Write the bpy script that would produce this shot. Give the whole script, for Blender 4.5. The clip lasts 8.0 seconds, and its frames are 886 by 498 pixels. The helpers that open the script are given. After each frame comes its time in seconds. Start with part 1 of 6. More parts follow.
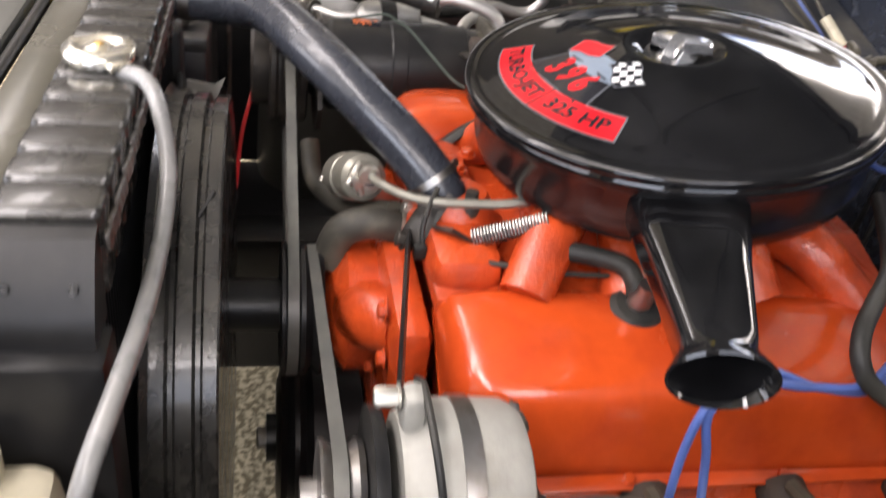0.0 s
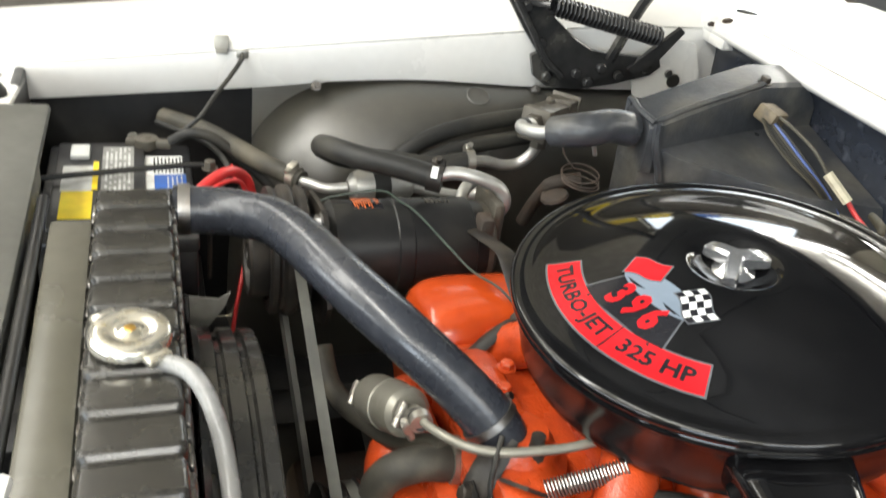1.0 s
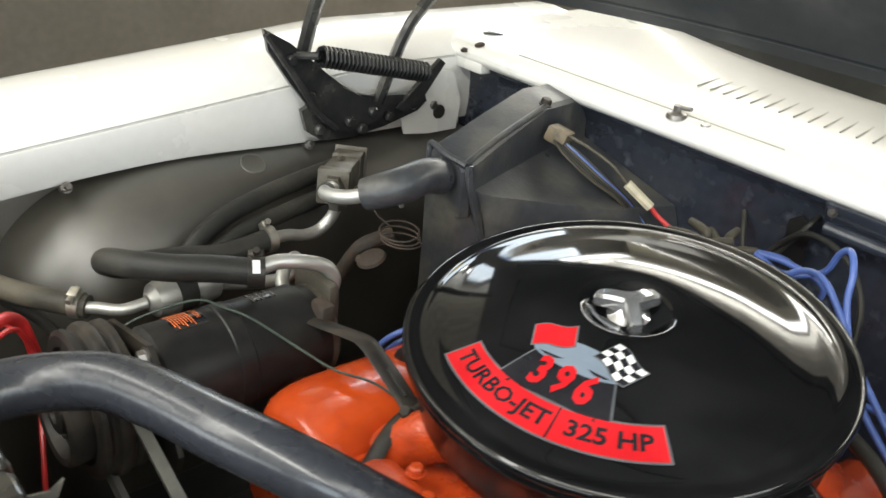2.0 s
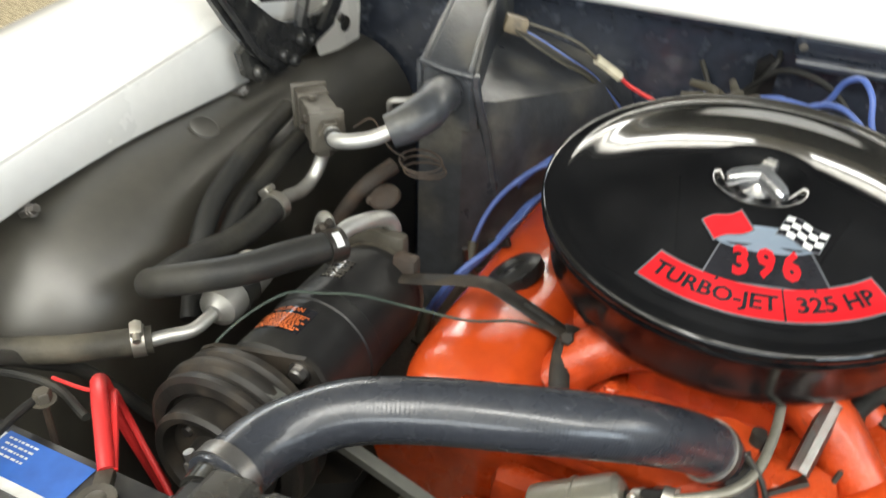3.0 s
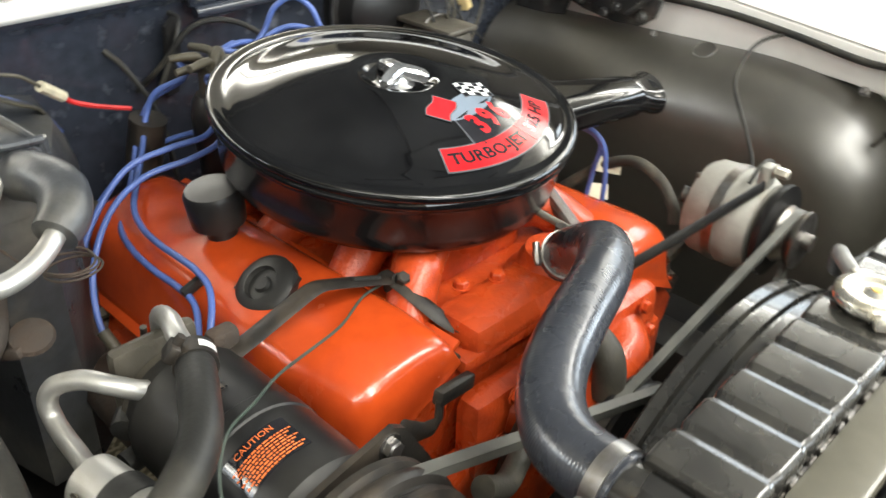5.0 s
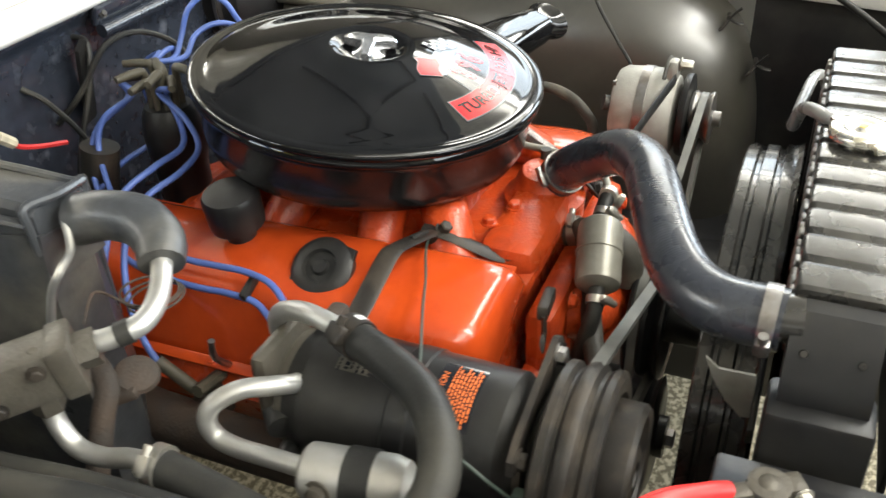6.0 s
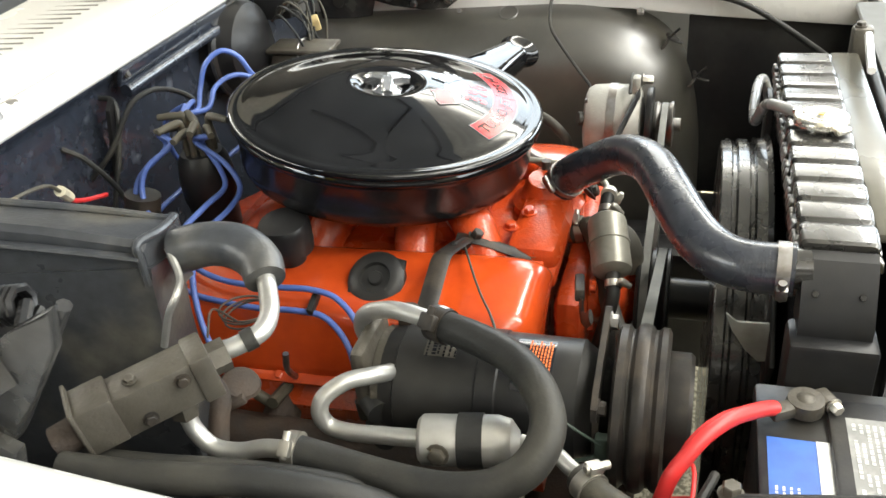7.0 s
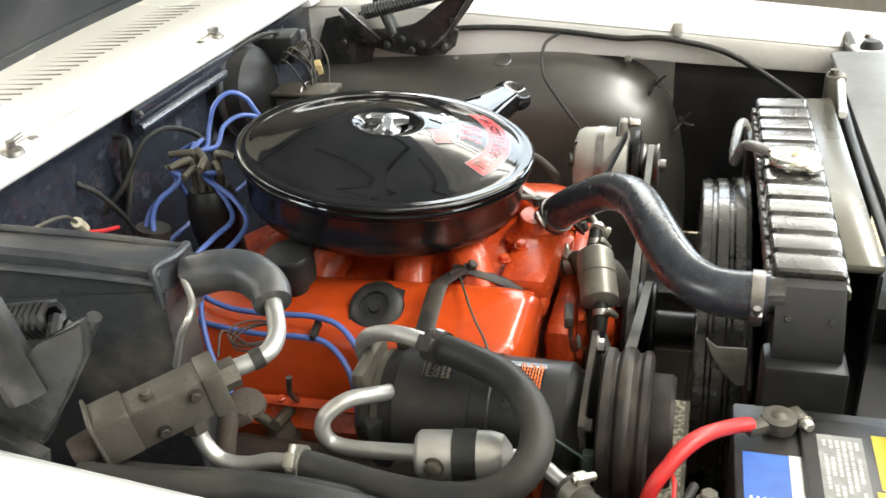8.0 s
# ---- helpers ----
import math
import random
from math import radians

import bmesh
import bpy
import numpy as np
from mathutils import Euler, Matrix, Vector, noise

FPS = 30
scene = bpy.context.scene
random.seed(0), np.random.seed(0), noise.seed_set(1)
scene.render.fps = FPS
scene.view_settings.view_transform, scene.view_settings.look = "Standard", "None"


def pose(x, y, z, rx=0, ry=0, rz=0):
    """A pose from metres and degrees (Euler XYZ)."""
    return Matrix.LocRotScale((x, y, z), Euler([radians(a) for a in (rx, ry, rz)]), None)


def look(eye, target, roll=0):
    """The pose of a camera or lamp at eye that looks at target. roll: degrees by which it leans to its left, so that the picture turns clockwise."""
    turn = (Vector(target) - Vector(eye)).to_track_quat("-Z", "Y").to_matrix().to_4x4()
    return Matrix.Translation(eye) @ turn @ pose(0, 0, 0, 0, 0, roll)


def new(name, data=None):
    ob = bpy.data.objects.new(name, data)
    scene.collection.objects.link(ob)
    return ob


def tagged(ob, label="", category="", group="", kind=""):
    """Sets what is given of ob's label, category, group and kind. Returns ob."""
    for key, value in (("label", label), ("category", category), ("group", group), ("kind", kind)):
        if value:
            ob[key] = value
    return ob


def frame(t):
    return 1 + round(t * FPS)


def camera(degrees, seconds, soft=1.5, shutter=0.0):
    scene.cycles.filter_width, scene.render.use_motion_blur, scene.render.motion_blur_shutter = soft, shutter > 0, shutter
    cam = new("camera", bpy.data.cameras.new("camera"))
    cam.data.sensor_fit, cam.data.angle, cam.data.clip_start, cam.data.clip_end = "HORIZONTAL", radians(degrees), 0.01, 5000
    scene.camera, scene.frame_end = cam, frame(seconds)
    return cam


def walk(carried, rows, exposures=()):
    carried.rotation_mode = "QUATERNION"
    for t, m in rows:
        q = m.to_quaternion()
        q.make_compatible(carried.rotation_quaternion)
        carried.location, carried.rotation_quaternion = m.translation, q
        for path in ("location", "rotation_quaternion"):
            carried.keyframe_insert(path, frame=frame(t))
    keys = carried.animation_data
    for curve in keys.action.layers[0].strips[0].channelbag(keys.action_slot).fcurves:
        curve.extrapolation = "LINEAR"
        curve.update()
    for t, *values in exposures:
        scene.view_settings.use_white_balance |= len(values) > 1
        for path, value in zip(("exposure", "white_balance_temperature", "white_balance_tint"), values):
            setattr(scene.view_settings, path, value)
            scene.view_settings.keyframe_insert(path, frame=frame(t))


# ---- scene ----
cam = camera(53.9, 8.0, shutter=0.35)
PATH = [
    (0, (-0.792, 0.413, 1.273), (0.83, 0.003, 0.177), 8.4),
    (0.2, (-0.737, 0.446, 1.311), (0.871, -0.069, 0.238), 8.6),
    (0.5, (-0.662, 0.485, 1.348), (0.949, -0.101, 0.318), 9.0),
    (0.7, (-0.613, 0.519, 1.36), (1.001, -0.098, 0.353), 9.3),
    (1, (-0.598, 0.532, 1.386), (1.024, -0.084, 0.392), 8.1),
    (1.2, (-0.583, 0.522, 1.407), (1.068, -0.141, 0.493), 6.6),
    (1.5, (-0.526, 0.511, 1.386), (1.08, -0.325, 0.536), 6.6),
    (1.7, (-0.486, 0.537, 1.387), (1.006, -0.489, 0.539), 6.7),
    (2.8, (-0.11, 0.836, 1.402), (0.762, -0.666, 0.411), 2.8),
    (3, (-0.029, 0.836, 1.399), (0.669, -0.681, 0.298), 2.0),
    (3.2, (0.062, 0.835, 1.397), (0.573, -0.708, 0.231), 3.3),
    (3.5, (0.205, 0.845, 1.372), (0.382, -0.732, 0.156), 2.5),
    (3.8, (0.335, 0.844, 1.367), (0.154, -0.697, 0.106), 4.1),
    (4, (0.39, 0.835, 1.349), (0.049, -0.729, 0.151), 3.4),
    (4.2, (0.467, 0.809, 1.345), (-0.157, -0.729, 0.23), 5.2),
    (4.5, (0.523, 0.769, 1.325), (-0.352, -0.656, 0.228), 5.3),
    (4.7, (0.58, 0.746, 1.33), (-0.452, -0.599, 0.27), 4.1),
    (5.8, (0.87, 0.55, 1.362), (-0.618, -0.191, 0.25), -2.8),
    (6, (0.903, 0.502, 1.367), (-0.6, -0.206, 0.252), -3.4),
    (6.5, (0.988, 0.436, 1.397), (-0.567, -0.155, 0.287), -4.7),
    (7, (1.078, 0.412, 1.414), (-0.537, -0.127, 0.365), -5.5),
    (7.5, (1.117, 0.402, 1.427), (-0.524, -0.144, 0.422), -5.4),
    (8, (1.138, 0.427, 1.428), (-0.534, -0.107, 0.468), -4.8),
]
walk(cam, [(t, look(eye, target, roll)) for t, eye, target, roll in PATH], [(0.0, -0.10, 6500, 20), (0.3, -0.06, 6500, 17), (0.55, -0.03, 6500, 9), (1.1, -0.24, 6500, 8), (1.5, -0.50, 6500, 7), (2.9, -0.33, 6500, 7), (3.5, 0.19, 6500, 7), (4.0, 0.20, 6500, 7), (4.6, 0.12, 6500, 7), (6.0, 0.16, 6500, 7), (7.0, 0.25, 6500, 7), (8.0, 0.13, 6500, 7)])

# ---------------------------------------------------------------- light
world = bpy.data.worlds.new("world")
scene.world = world
world.use_nodes = True
world.node_tree.nodes["Background"].inputs[0].default_value = (0.9, 0.93, 1.0, 1)
world.node_tree.nodes["Background"].inputs[1].default_value = 0.3


def tube_lamp(x, y, z, length, width, watts, turn):
    """A fluorescent ceiling fixture: a white housing with a rectangular lamp below it."""
    lamp = bpy.data.lights.new("lamp", "AREA")
    lamp.shape, lamp.size, lamp.size_y, lamp.energy = "RECTANGLE", length, width, watts
    lamp.color = (1.0, 0.97, 0.92)
    ob = new("lamp", lamp)
    ob.matrix_world = pose(x, y, z, 0, 0, turn)
    return ob


LAMPS = [(0.4, 2.4, 2.55, 90, 54), (2.0, 1.5, 2.55, 0, 26), (-1.2, 1.35, 2.55, 0, 60), (1.8, 3.6, 2.55, 90, 44), (-1.5, -3.4, 2.55, 0, 58), (1.5, -3.4, 2.55, 0, 58), (-2.9, 0.2, 2.55, 90, 45), (3.2, -2.9, 2.55, 90, 60)]
for x, y, z, turn, watts in LAMPS:
    tube_lamp(x, y, z, 2.4, 0.3, watts, turn)
# added upward lamps that brighten the ceiling; daylight in unseen side windows, assumed from reflections
for x, y, z, turn, watts in LAMPS[:2] + LAMPS[4:]:
    tube_lamp(x, y, z + 0.075, 2.4, 0.3, watts * 0.9, turn).rotation_euler = (math.pi, 0, radians(turn))
for side, y, z, length, height, watts in ((-1, 0.0, 2.23, 1.7, 0.96, 30), (-1, 2.70, 1.55, 2.3, 1.20, 105), (1, -2.60, 2.42, 2.2, 0.5, 34)):
    day = tube_lamp(side * 3.72, y, z, length, height, watts, 0)
    day.data.color = (0.80, 0.90, 1.0)
    day.matrix_world = look((side * 3.72, y, z), (0, y, z))

# daylight from an unseen garage door, added ahead of the car for front highlights
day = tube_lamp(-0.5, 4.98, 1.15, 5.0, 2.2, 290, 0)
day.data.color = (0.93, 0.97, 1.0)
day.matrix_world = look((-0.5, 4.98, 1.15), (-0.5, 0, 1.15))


# ---------------------------------------------------------------- materials
def mat(name, color, rough=0.5, metal=0.0, second=None, mix_scale=9.0, mix=(0.45, 0.65), grain=60.0, var=0.12, bump=0.0, bump_scale=220.0, coat=0.0, rough_var=0.08, glow=0.0):
    m = bpy.data.materials.new(name)
    m.use_nodes = True
    nt = m.node_tree
    b = nt.nodes["Principled BSDF"]
    co = nt.nodes.new("ShaderNodeTexCoord")

    def noise_node(scale, detail=4.0):
        n = nt.nodes.new("ShaderNodeTexNoise")
        n.inputs["Scale"].default_value, n.inputs["Detail"].default_value = scale, detail
        nt.links.new(co.outputs["Object"], n.inputs["Vector"])
        return n

    def ranged(src, a, b_, c, d):
        r = nt.nodes.new("ShaderNodeMapRange")
        for key, v in zip(("From Min", "From Max", "To Min", "To Max"), (a, b_, c, d)):
            r.inputs[key].default_value = v
        nt.links.new(src, r.inputs["Value"])
        return r.outputs["Result"]

    fine, large = noise_node(grain), noise_node(mix_scale, 6.0)
    tone = nt.nodes.new("ShaderNodeMix")
    tone.data_type = "RGBA"
    other = second or tuple(min(1.0, v * 1.35 + 0.004) for v in color)
    tone.inputs["A"].default_value, tone.inputs["B"].default_value = (*color, 1), (*other, 1)
    nt.links.new(ranged(large.outputs["Fac"], mix[0], mix[1], 0.0, 1.0), tone.inputs["Factor"])
    shade = nt.nodes.new("ShaderNodeHueSaturation")
    nt.links.new(tone.outputs["Result"], shade.inputs["Color"])
    nt.links.new(ranged(fine.outputs["Fac"], 0.25, 0.75, 1 - var, 1 + var), shade.inputs["Value"])
    nt.links.new(shade.outputs["Color"], b.inputs["Base Color"])
    nt.links.new(ranged(large.outputs["Fac"], 0.3, 0.7, max(0.02, rough - rough_var), min(1, rough + rough_var)), b.inputs["Roughness"])
    b.inputs["Metallic"].default_value = metal
    b.inputs["Coat Weight"].default_value = coat
    b.inputs["Coat Roughness"].default_value = 0.06
    if bump:
        bn = nt.nodes.new("ShaderNodeBump")
        bn.inputs["Strength"].default_value, bn.inputs["Distance"].default_value = bump, 0.002
        nt.links.new(noise_node(bump_scale).outputs["Fac"], bn.inputs["Height"])
        nt.links.new(bn.outputs["Normal"], b.inputs["Normal"])
    return m


M = {
    "orange": mat("orange_engine_enamel", (0.56, 0.070, 0.012), 0.20, second=(0.48, 0.055, 0.011), mix_scale=14, bump=0.12, bump_scale=160, coat=0.35, var=0.06),
    "orange_cast": mat("orange_painted_cast_iron", (0.52, 0.064, 0.013), 0.29, second=(0.30, 0.034, 0.010), mix_scale=22, mix=(0.5, 0.75), bump=0.5, bump_scale=260, coat=0.2),
    "hinge": mat("hinge_black_paint", (0.026, 0.026, 0.026), 0.22, second=(0.075, 0.072, 0.062), mix_scale=20, mix=(0.5, 0.8), var=0.2, bump=0.06, bump_scale=80),
    "pan": mat("pan_black_enamel", (0.006, 0.006, 0.0065), 0.22, var=0.05, rough_var=0.04),
    "gloss": mat("gloss_black_enamel", (0.004, 0.004, 0.0045), 0.06, var=0.05, rough_var=0.02),
    "hose": mat("radiator_hose_rubber", (0.030, 0.033, 0.041), 0.28, second=(0.066, 0.070, 0.080), mix_scale=40, mix=(0.60, 0.80), grain=260, var=0.15, bump=0.02, bump_scale=300, rough_var=0.05, coat=0.3),
    "rubber": mat("old_black_rubber", (0.020, 0.020, 0.019), 0.5, second=(0.040, 0.038, 0.032), mix_scale=12, bump=0.2),
    "dusty_hose": mat("dusty_hose_rubber", (0.045, 0.042, 0.034), 0.6, second=(0.10, 0.09, 0.068), mix_scale=18, bump=0.25),
    "satin": mat("satin_black_paint", (0.011, 0.011, 0.0115), 0.40, second=(0.024, 0.023, 0.021), mix_scale=7, var=0.2, bump=0.06, bump_scale=90),
    "tank": mat("radiator_black_paint", (0.021, 0.020, 0.018), 0.27, second=(0.036, 0.034, 0.029), mix_scale=26, mix=(0.45, 0.75), rough_var=0.04, var=0.25, bump=0.10, bump_scale=70, coat=0.4),
    "dusty": mat("dusty_black_plastic", (0.044, 0.047, 0.052), 0.36, second=(0.12, 0.112, 0.092), mix_scale=11, mix=(0.50, 0.78), rough_var=0.12, var=0.25, bump=0.2),
    # firewall: the pale flecks are paint specks and also painted-in reflections
    "firewall": mat("firewall_black_paint", (0.026, 0.031, 0.043), 0.22, second=(0.15, 0.165, 0.20), mix_scale=34, mix=(0.64, 0.80), var=0.3, bump=0.16, bump_scale=22, rough_var=0.10, coat=0.5),
    "white": mat("white_body_paint", (0.80, 0.79, 0.76), 0.24, second=(0.74, 0.72, 0.66), mix_scale=3, mix=(0.5, 0.9), var=0.02, coat=0.4),
    "support": mat("grey_support_paint", (0.105, 0.100, 0.080), 0.26, second=(0.075, 0.071, 0.054), mix_scale=6, var=0.06),
    "alu": mat("dull_aluminium", (0.50, 0.50, 0.48), 0.44, 0.75, second=(0.36, 0.35, 0.32), mix_scale=30, var=0.12, bump=0.08),
    "grimy_alu": mat("grimy_cast_aluminium", (0.098, 0.089, 0.072), 0.46, 0.3, second=(0.064, 0.056, 0.044), mix_scale=30, var=0.14, bump=0.35),
    "alt": mat("alternator_aluminium", (0.33, 0.325, 0.295), 0.55, 0.1, second=(0.26, 0.25, 0.22), mix_scale=25, var=0.1, bump=0.2),
    "chrome": mat("chrome", (0.82, 0.83, 0.85), 0.07, 1.0, var=0.03, rough_var=0.03),
    "nut": mat("worn_chrome", (0.74, 0.75, 0.77), 0.20, 0.9, var=0.06),
    "zinc": mat("zinc_plated_steel", (0.50, 0.48, 0.43), 0.42, 0.9, second=(0.34, 0.31, 0.24), mix_scale=60, mix=(0.55, 0.8)),
    "steel": mat("worn_steel", (0.32, 0.31, 0.30), 0.40, 1.0, second=(0.20, 0.18, 0.16), mix_scale=40),
    "strap": mat("dark_bracket_steel", (0.020, 0.018, 0.016), 0.48, 0.1, second=(0.042, 0.034, 0.026), mix_scale=30, bump=0.15),
    "filter": mat("olive_zinc_filter", (0.27, 0.26, 0.22), 0.42, 0.45, second=(0.20, 0.19, 0.155), mix_scale=20),
    "cap": mat("radiator_cap_zinc", (0.72, 0.70, 0.64), 0.24, 0.9, second=(0.6, 0.56, 0.45), mix_scale=60),
    "brass": mat("brass", (0.66, 0.42, 0.12), 0.35, 1.0),
    "rust": mat("rusty_iron", (0.065, 0.046, 0.034), 0.75, 0.2, second=(0.05, 0.042, 0.036), mix_scale=30, bump=0.6),
    "red": mat("red_cable", (0.66, 0.035, 0.035), 0.38, second=(0.5, 0.03, 0.03), mix_scale=30),
    "blue": mat("blue_ignition_wire", (0.085, 0.145, 0.42), 0.40, second=(0.06, 0.105, 0.31), mix_scale=30),
    "boot": mat("grey_brown_boot_rubber", (0.062, 0.055, 0.038), 0.6, second=(0.045, 0.04, 0.028), mix_scale=30),
    "green": mat("green_grey_wire", (0.034, 0.050, 0.040), 0.5),
    "paper_white": mat("white_label", (0.62, 0.63, 0.62), 0.5, second=(0.5, 0.5, 0.48), mix_scale=40),
    "paper_grey": mat("grey_label", (0.20, 0.20, 0.19), 0.42, second=(0.28, 0.28, 0.265), mix_scale=60),
    "paper_blue": mat("blue_label", (0.025, 0.10, 0.38), 0.4),
    "paper_yellow": mat("yellow_label", (0.85, 0.62, 0.02), 0.45),
    "decal_red": mat("red_decal", (0.50, 0.010, 0.015), 0.20, var=0.04),
    "decal_black": mat("black_decal_ink", (0.012, 0.012, 0.015), 0.10, rough_var=0.02),
    "decal_grey": mat("grey_blue_decal", (0.16, 0.20, 0.25), 0.25, var=0.04, rough_var=0.02),
    "decal_white": mat("white_decal", (0.72, 0.73, 0.73), 0.10, var=0.03, rough_var=0.02),
    "decal_line": mat("grey_decal_outline", (0.10, 0.105, 0.115), 0.10),
    "label_orange": mat("orange_label_ink", (0.75, 0.16, 0.03), 0.5),
    "old_tan": mat("dusty_brown_plastic", (0.17, 0.135, 0.085), 0.6, second=(0.09, 0.075, 0.055), mix_scale=60),
    "tan": mat("tan_plastic", (0.55, 0.43, 0.20), 0.5, second=(0.36, 0.27, 0.13), mix_scale=30),
    "header": mat("dull_header_paint", (0.11, 0.11, 0.10), 0.45, second=(0.08, 0.08, 0.07), mix_scale=5),
    "slot": mat("shaded_slot_paint", (0.26, 0.25, 0.22), 0.6),
    "grey_hose": mat("grey_rubber_hose", (0.22, 0.22, 0.215), 0.30, second=(0.28, 0.275, 0.26), mix_scale=20, bump=0.1),
    "belt": mat("worn_belt_rubber", (0.095, 0.096, 0.088), 0.42, second=(0.13, 0.13, 0.115), mix_scale=20),
    "cream": mat("cream_connector", (0.52, 0.48, 0.36), 0.5),
    "case": mat("battery_case_black", (0.016, 0.016, 0.018), 0.38, second=(0.04, 0.038, 0.034), mix_scale=20, bump=0.1),
    "hood": mat("hood_underside_grey", (0.040, 0.043, 0.045), 0.42, second=(0.085, 0.087, 0.085), mix_scale=5, bump=0.1, bump_scale=40),
    "glass": mat("dark_windscreen", (0.01, 0.011, 0.012), 0.05, rough_var=0.01),
    "concrete": mat("pebbled_garage_floor", (0.20, 0.165, 0.10), 0.7, second=(0.62, 0.54, 0.37), mix_scale=75, mix=(0.44, 0.58), grain=25, bump=0.3, bump_scale=75),
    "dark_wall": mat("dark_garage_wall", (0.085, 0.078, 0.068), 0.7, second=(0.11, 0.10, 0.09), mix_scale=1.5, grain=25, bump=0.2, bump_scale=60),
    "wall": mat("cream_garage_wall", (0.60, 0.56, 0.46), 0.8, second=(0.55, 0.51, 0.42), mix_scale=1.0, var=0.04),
    "ceiling": mat("white_ceiling", (0.70, 0.69, 0.66), 0.9, var=0.03),
}


# ---------------------------------------------------------------- mesh tools
V = Vector


def mesh_of(bm, smooth=True, angle=40):
    bmesh.ops.recalc_face_normals(bm, faces=bm.faces[:])
    for f in bm.faces:
        f.smooth = smooth
    if smooth:
        for e in bm.edges:
            if len(e.link_faces) == 2 and e.calc_face_angle(0) > radians(angle):
                e.smooth = False
    me = bpy.data.meshes.new("mesh")
    bm.to_mesh(me)
    bm.free()
    return me


PLACE = {}


def thing(name, at, label="", category="", group="", kind="", turn=(0, 0, 0)):
    ob = new(name)
    ob.empty_display_size = 0.02
    m = pose(*at, *turn)
    ob.matrix_world = m
    PLACE[ob.name] = m
    return tagged(ob, label, category, group, kind)


def part(name, bm, material, parent, label="", local=False, smooth=True, angle=40, kind=""):
    """One mesh object under a thing; the mesh is given in world places unless local."""
    me = bm if isinstance(bm, bpy.types.Mesh) else mesh_of(bm, smooth, angle)
    me.materials.clear()
    me.materials.append(M[material])
    ob = new(name, me)
    if parent is not None:
        m = PLACE[parent.name]
        if not local:
            me.transform(m.inverted())
        ob.parent = parent
        PLACE[ob.name] = m
    else:
        PLACE[ob.name] = Matrix()
    return tagged(ob, label, kind=kind)


def solo(name, bm, material, label, category, group="", kind="", smooth=True, angle=40):
    ob = part(name, bm, material, None, smooth=smooth, angle=angle)
    return tagged(ob, label, category, group, kind)


def spline(points, steps=8):
    p = [V(q) for q in points]
    if len(p) < 3:
        return [p[0].lerp(p[1], i / steps) for i in range(steps + 1)]
    p = [p[0] * 2 - p[1]] + p + [p[-1] * 2 - p[-2]]
    out = []
    for i in range(1, len(p) - 2):
        a, b, c, d = p[i - 1 : i + 3]
        for k in range(steps):
            t = k / steps
            out.append(0.5 * (2 * b + (c - a) * t + (2 * a - 5 * b + 4 * c - d) * t * t + (3 * b - a - 3 * c + d) * t**3))
    return out + [p[-2]]


def tube(points, r, seg=12, steps=8, bm=None, flat=1.0, curve=True, hollow=False):
    """A round bar or hose along a smooth line; r: one radius, or one for each given point."""
    bm = bm or bmesh.new()
    line = spline(points, steps) if curve else [V(q) for q in points]
    n = len(line)
    rads = [r] * n if not isinstance(r, (list, tuple)) else [float(np.interp(i / (n - 1), np.linspace(0, 1, len(r)), r)) for i in range(n)]
    ahead = (line[1] - line[0]).normalized()
    side = ahead.orthogonal().normalized()
    if abs(ahead.z) < 0.9:
        side = ahead.cross(V((0, 0, 1))).normalized()
    rings = []
    for i, q in enumerate(line):
        a = (line[min(i + 1, n - 1)] - line[max(i - 1, 0)]).normalized()
        side = (side - a * side.dot(a)).normalized()
        up = a.cross(side)
        rings.append([bm.verts.new(q + side * math.cos(2 * math.pi * k / seg) * rads[i] + up * math.sin(2 * math.pi * k / seg) * rads[i] * flat) for k in range(seg)])
    for a, b in zip(rings, rings[1:]):
        for k in range(seg):
            bm.faces.new((a[k], a[(k + 1) % seg], b[(k + 1) % seg], b[k]))
    bm.faces.new(rings[0])
    bm.faces.new(rings[-1])
    return bm


def lathe(profile, at=(0, 0, 0), axis=(0, 0, 1), seg=32, bm=None):
    """Turns (radius, height) rows round the axis."""
    bm = bm or bmesh.new()
    m = Matrix.Translation(at) @ V(axis).to_track_quat("Z", "Y").to_matrix().to_4x4()
    rings = []
    for r, z in profile:
        if r < 1e-5:
            rings.append([bm.verts.new(m @ V((0, 0, z)))])
        else:
            rings.append([bm.verts.new(m @ V((r * math.cos(2 * math.pi * k / seg), r * math.sin(2 * math.pi * k / seg), z))) for k in range(seg)])
    for a, b in zip(rings, rings[1:]):
        for k in range(seg):
            j = (k + 1) % seg
            if len(a) == 1 and len(b) == 1:
                continue
            if len(a) == 1:
                bm.faces.new((a[0], b[j], b[k]))
            elif len(b) == 1:
                bm.faces.new((a[k], a[j], b[0]))
            else:
                bm.faces.new((a[k], a[j], b[j], b[k]))
    for ring in (rings[0], rings[-1]):
        if len(ring) > 2:
            bm.faces.new(ring)
    return bm


def box(at, size, bevel=0.004, turn=(0, 0, 0), bm=None, seg=2):
    """A box with rounded edges round its middle."""
    bm = bm or bmesh.new()
    got = bmesh.ops.create_cube(bm, size=1.0)["verts"]
    m = pose(*at, *turn) @ Matrix.Diagonal((*size, 1))
    bmesh.ops.transform(bm, matrix=m, verts=got)
    if bevel:
        edges = list({e for v in got for e in v.link_edges})
        bmesh.ops.bevel(bm, geom=edges, offset=min(bevel, min(size) * 0.45), segments=seg, profile=0.5, affect="EDGES")
    return bm


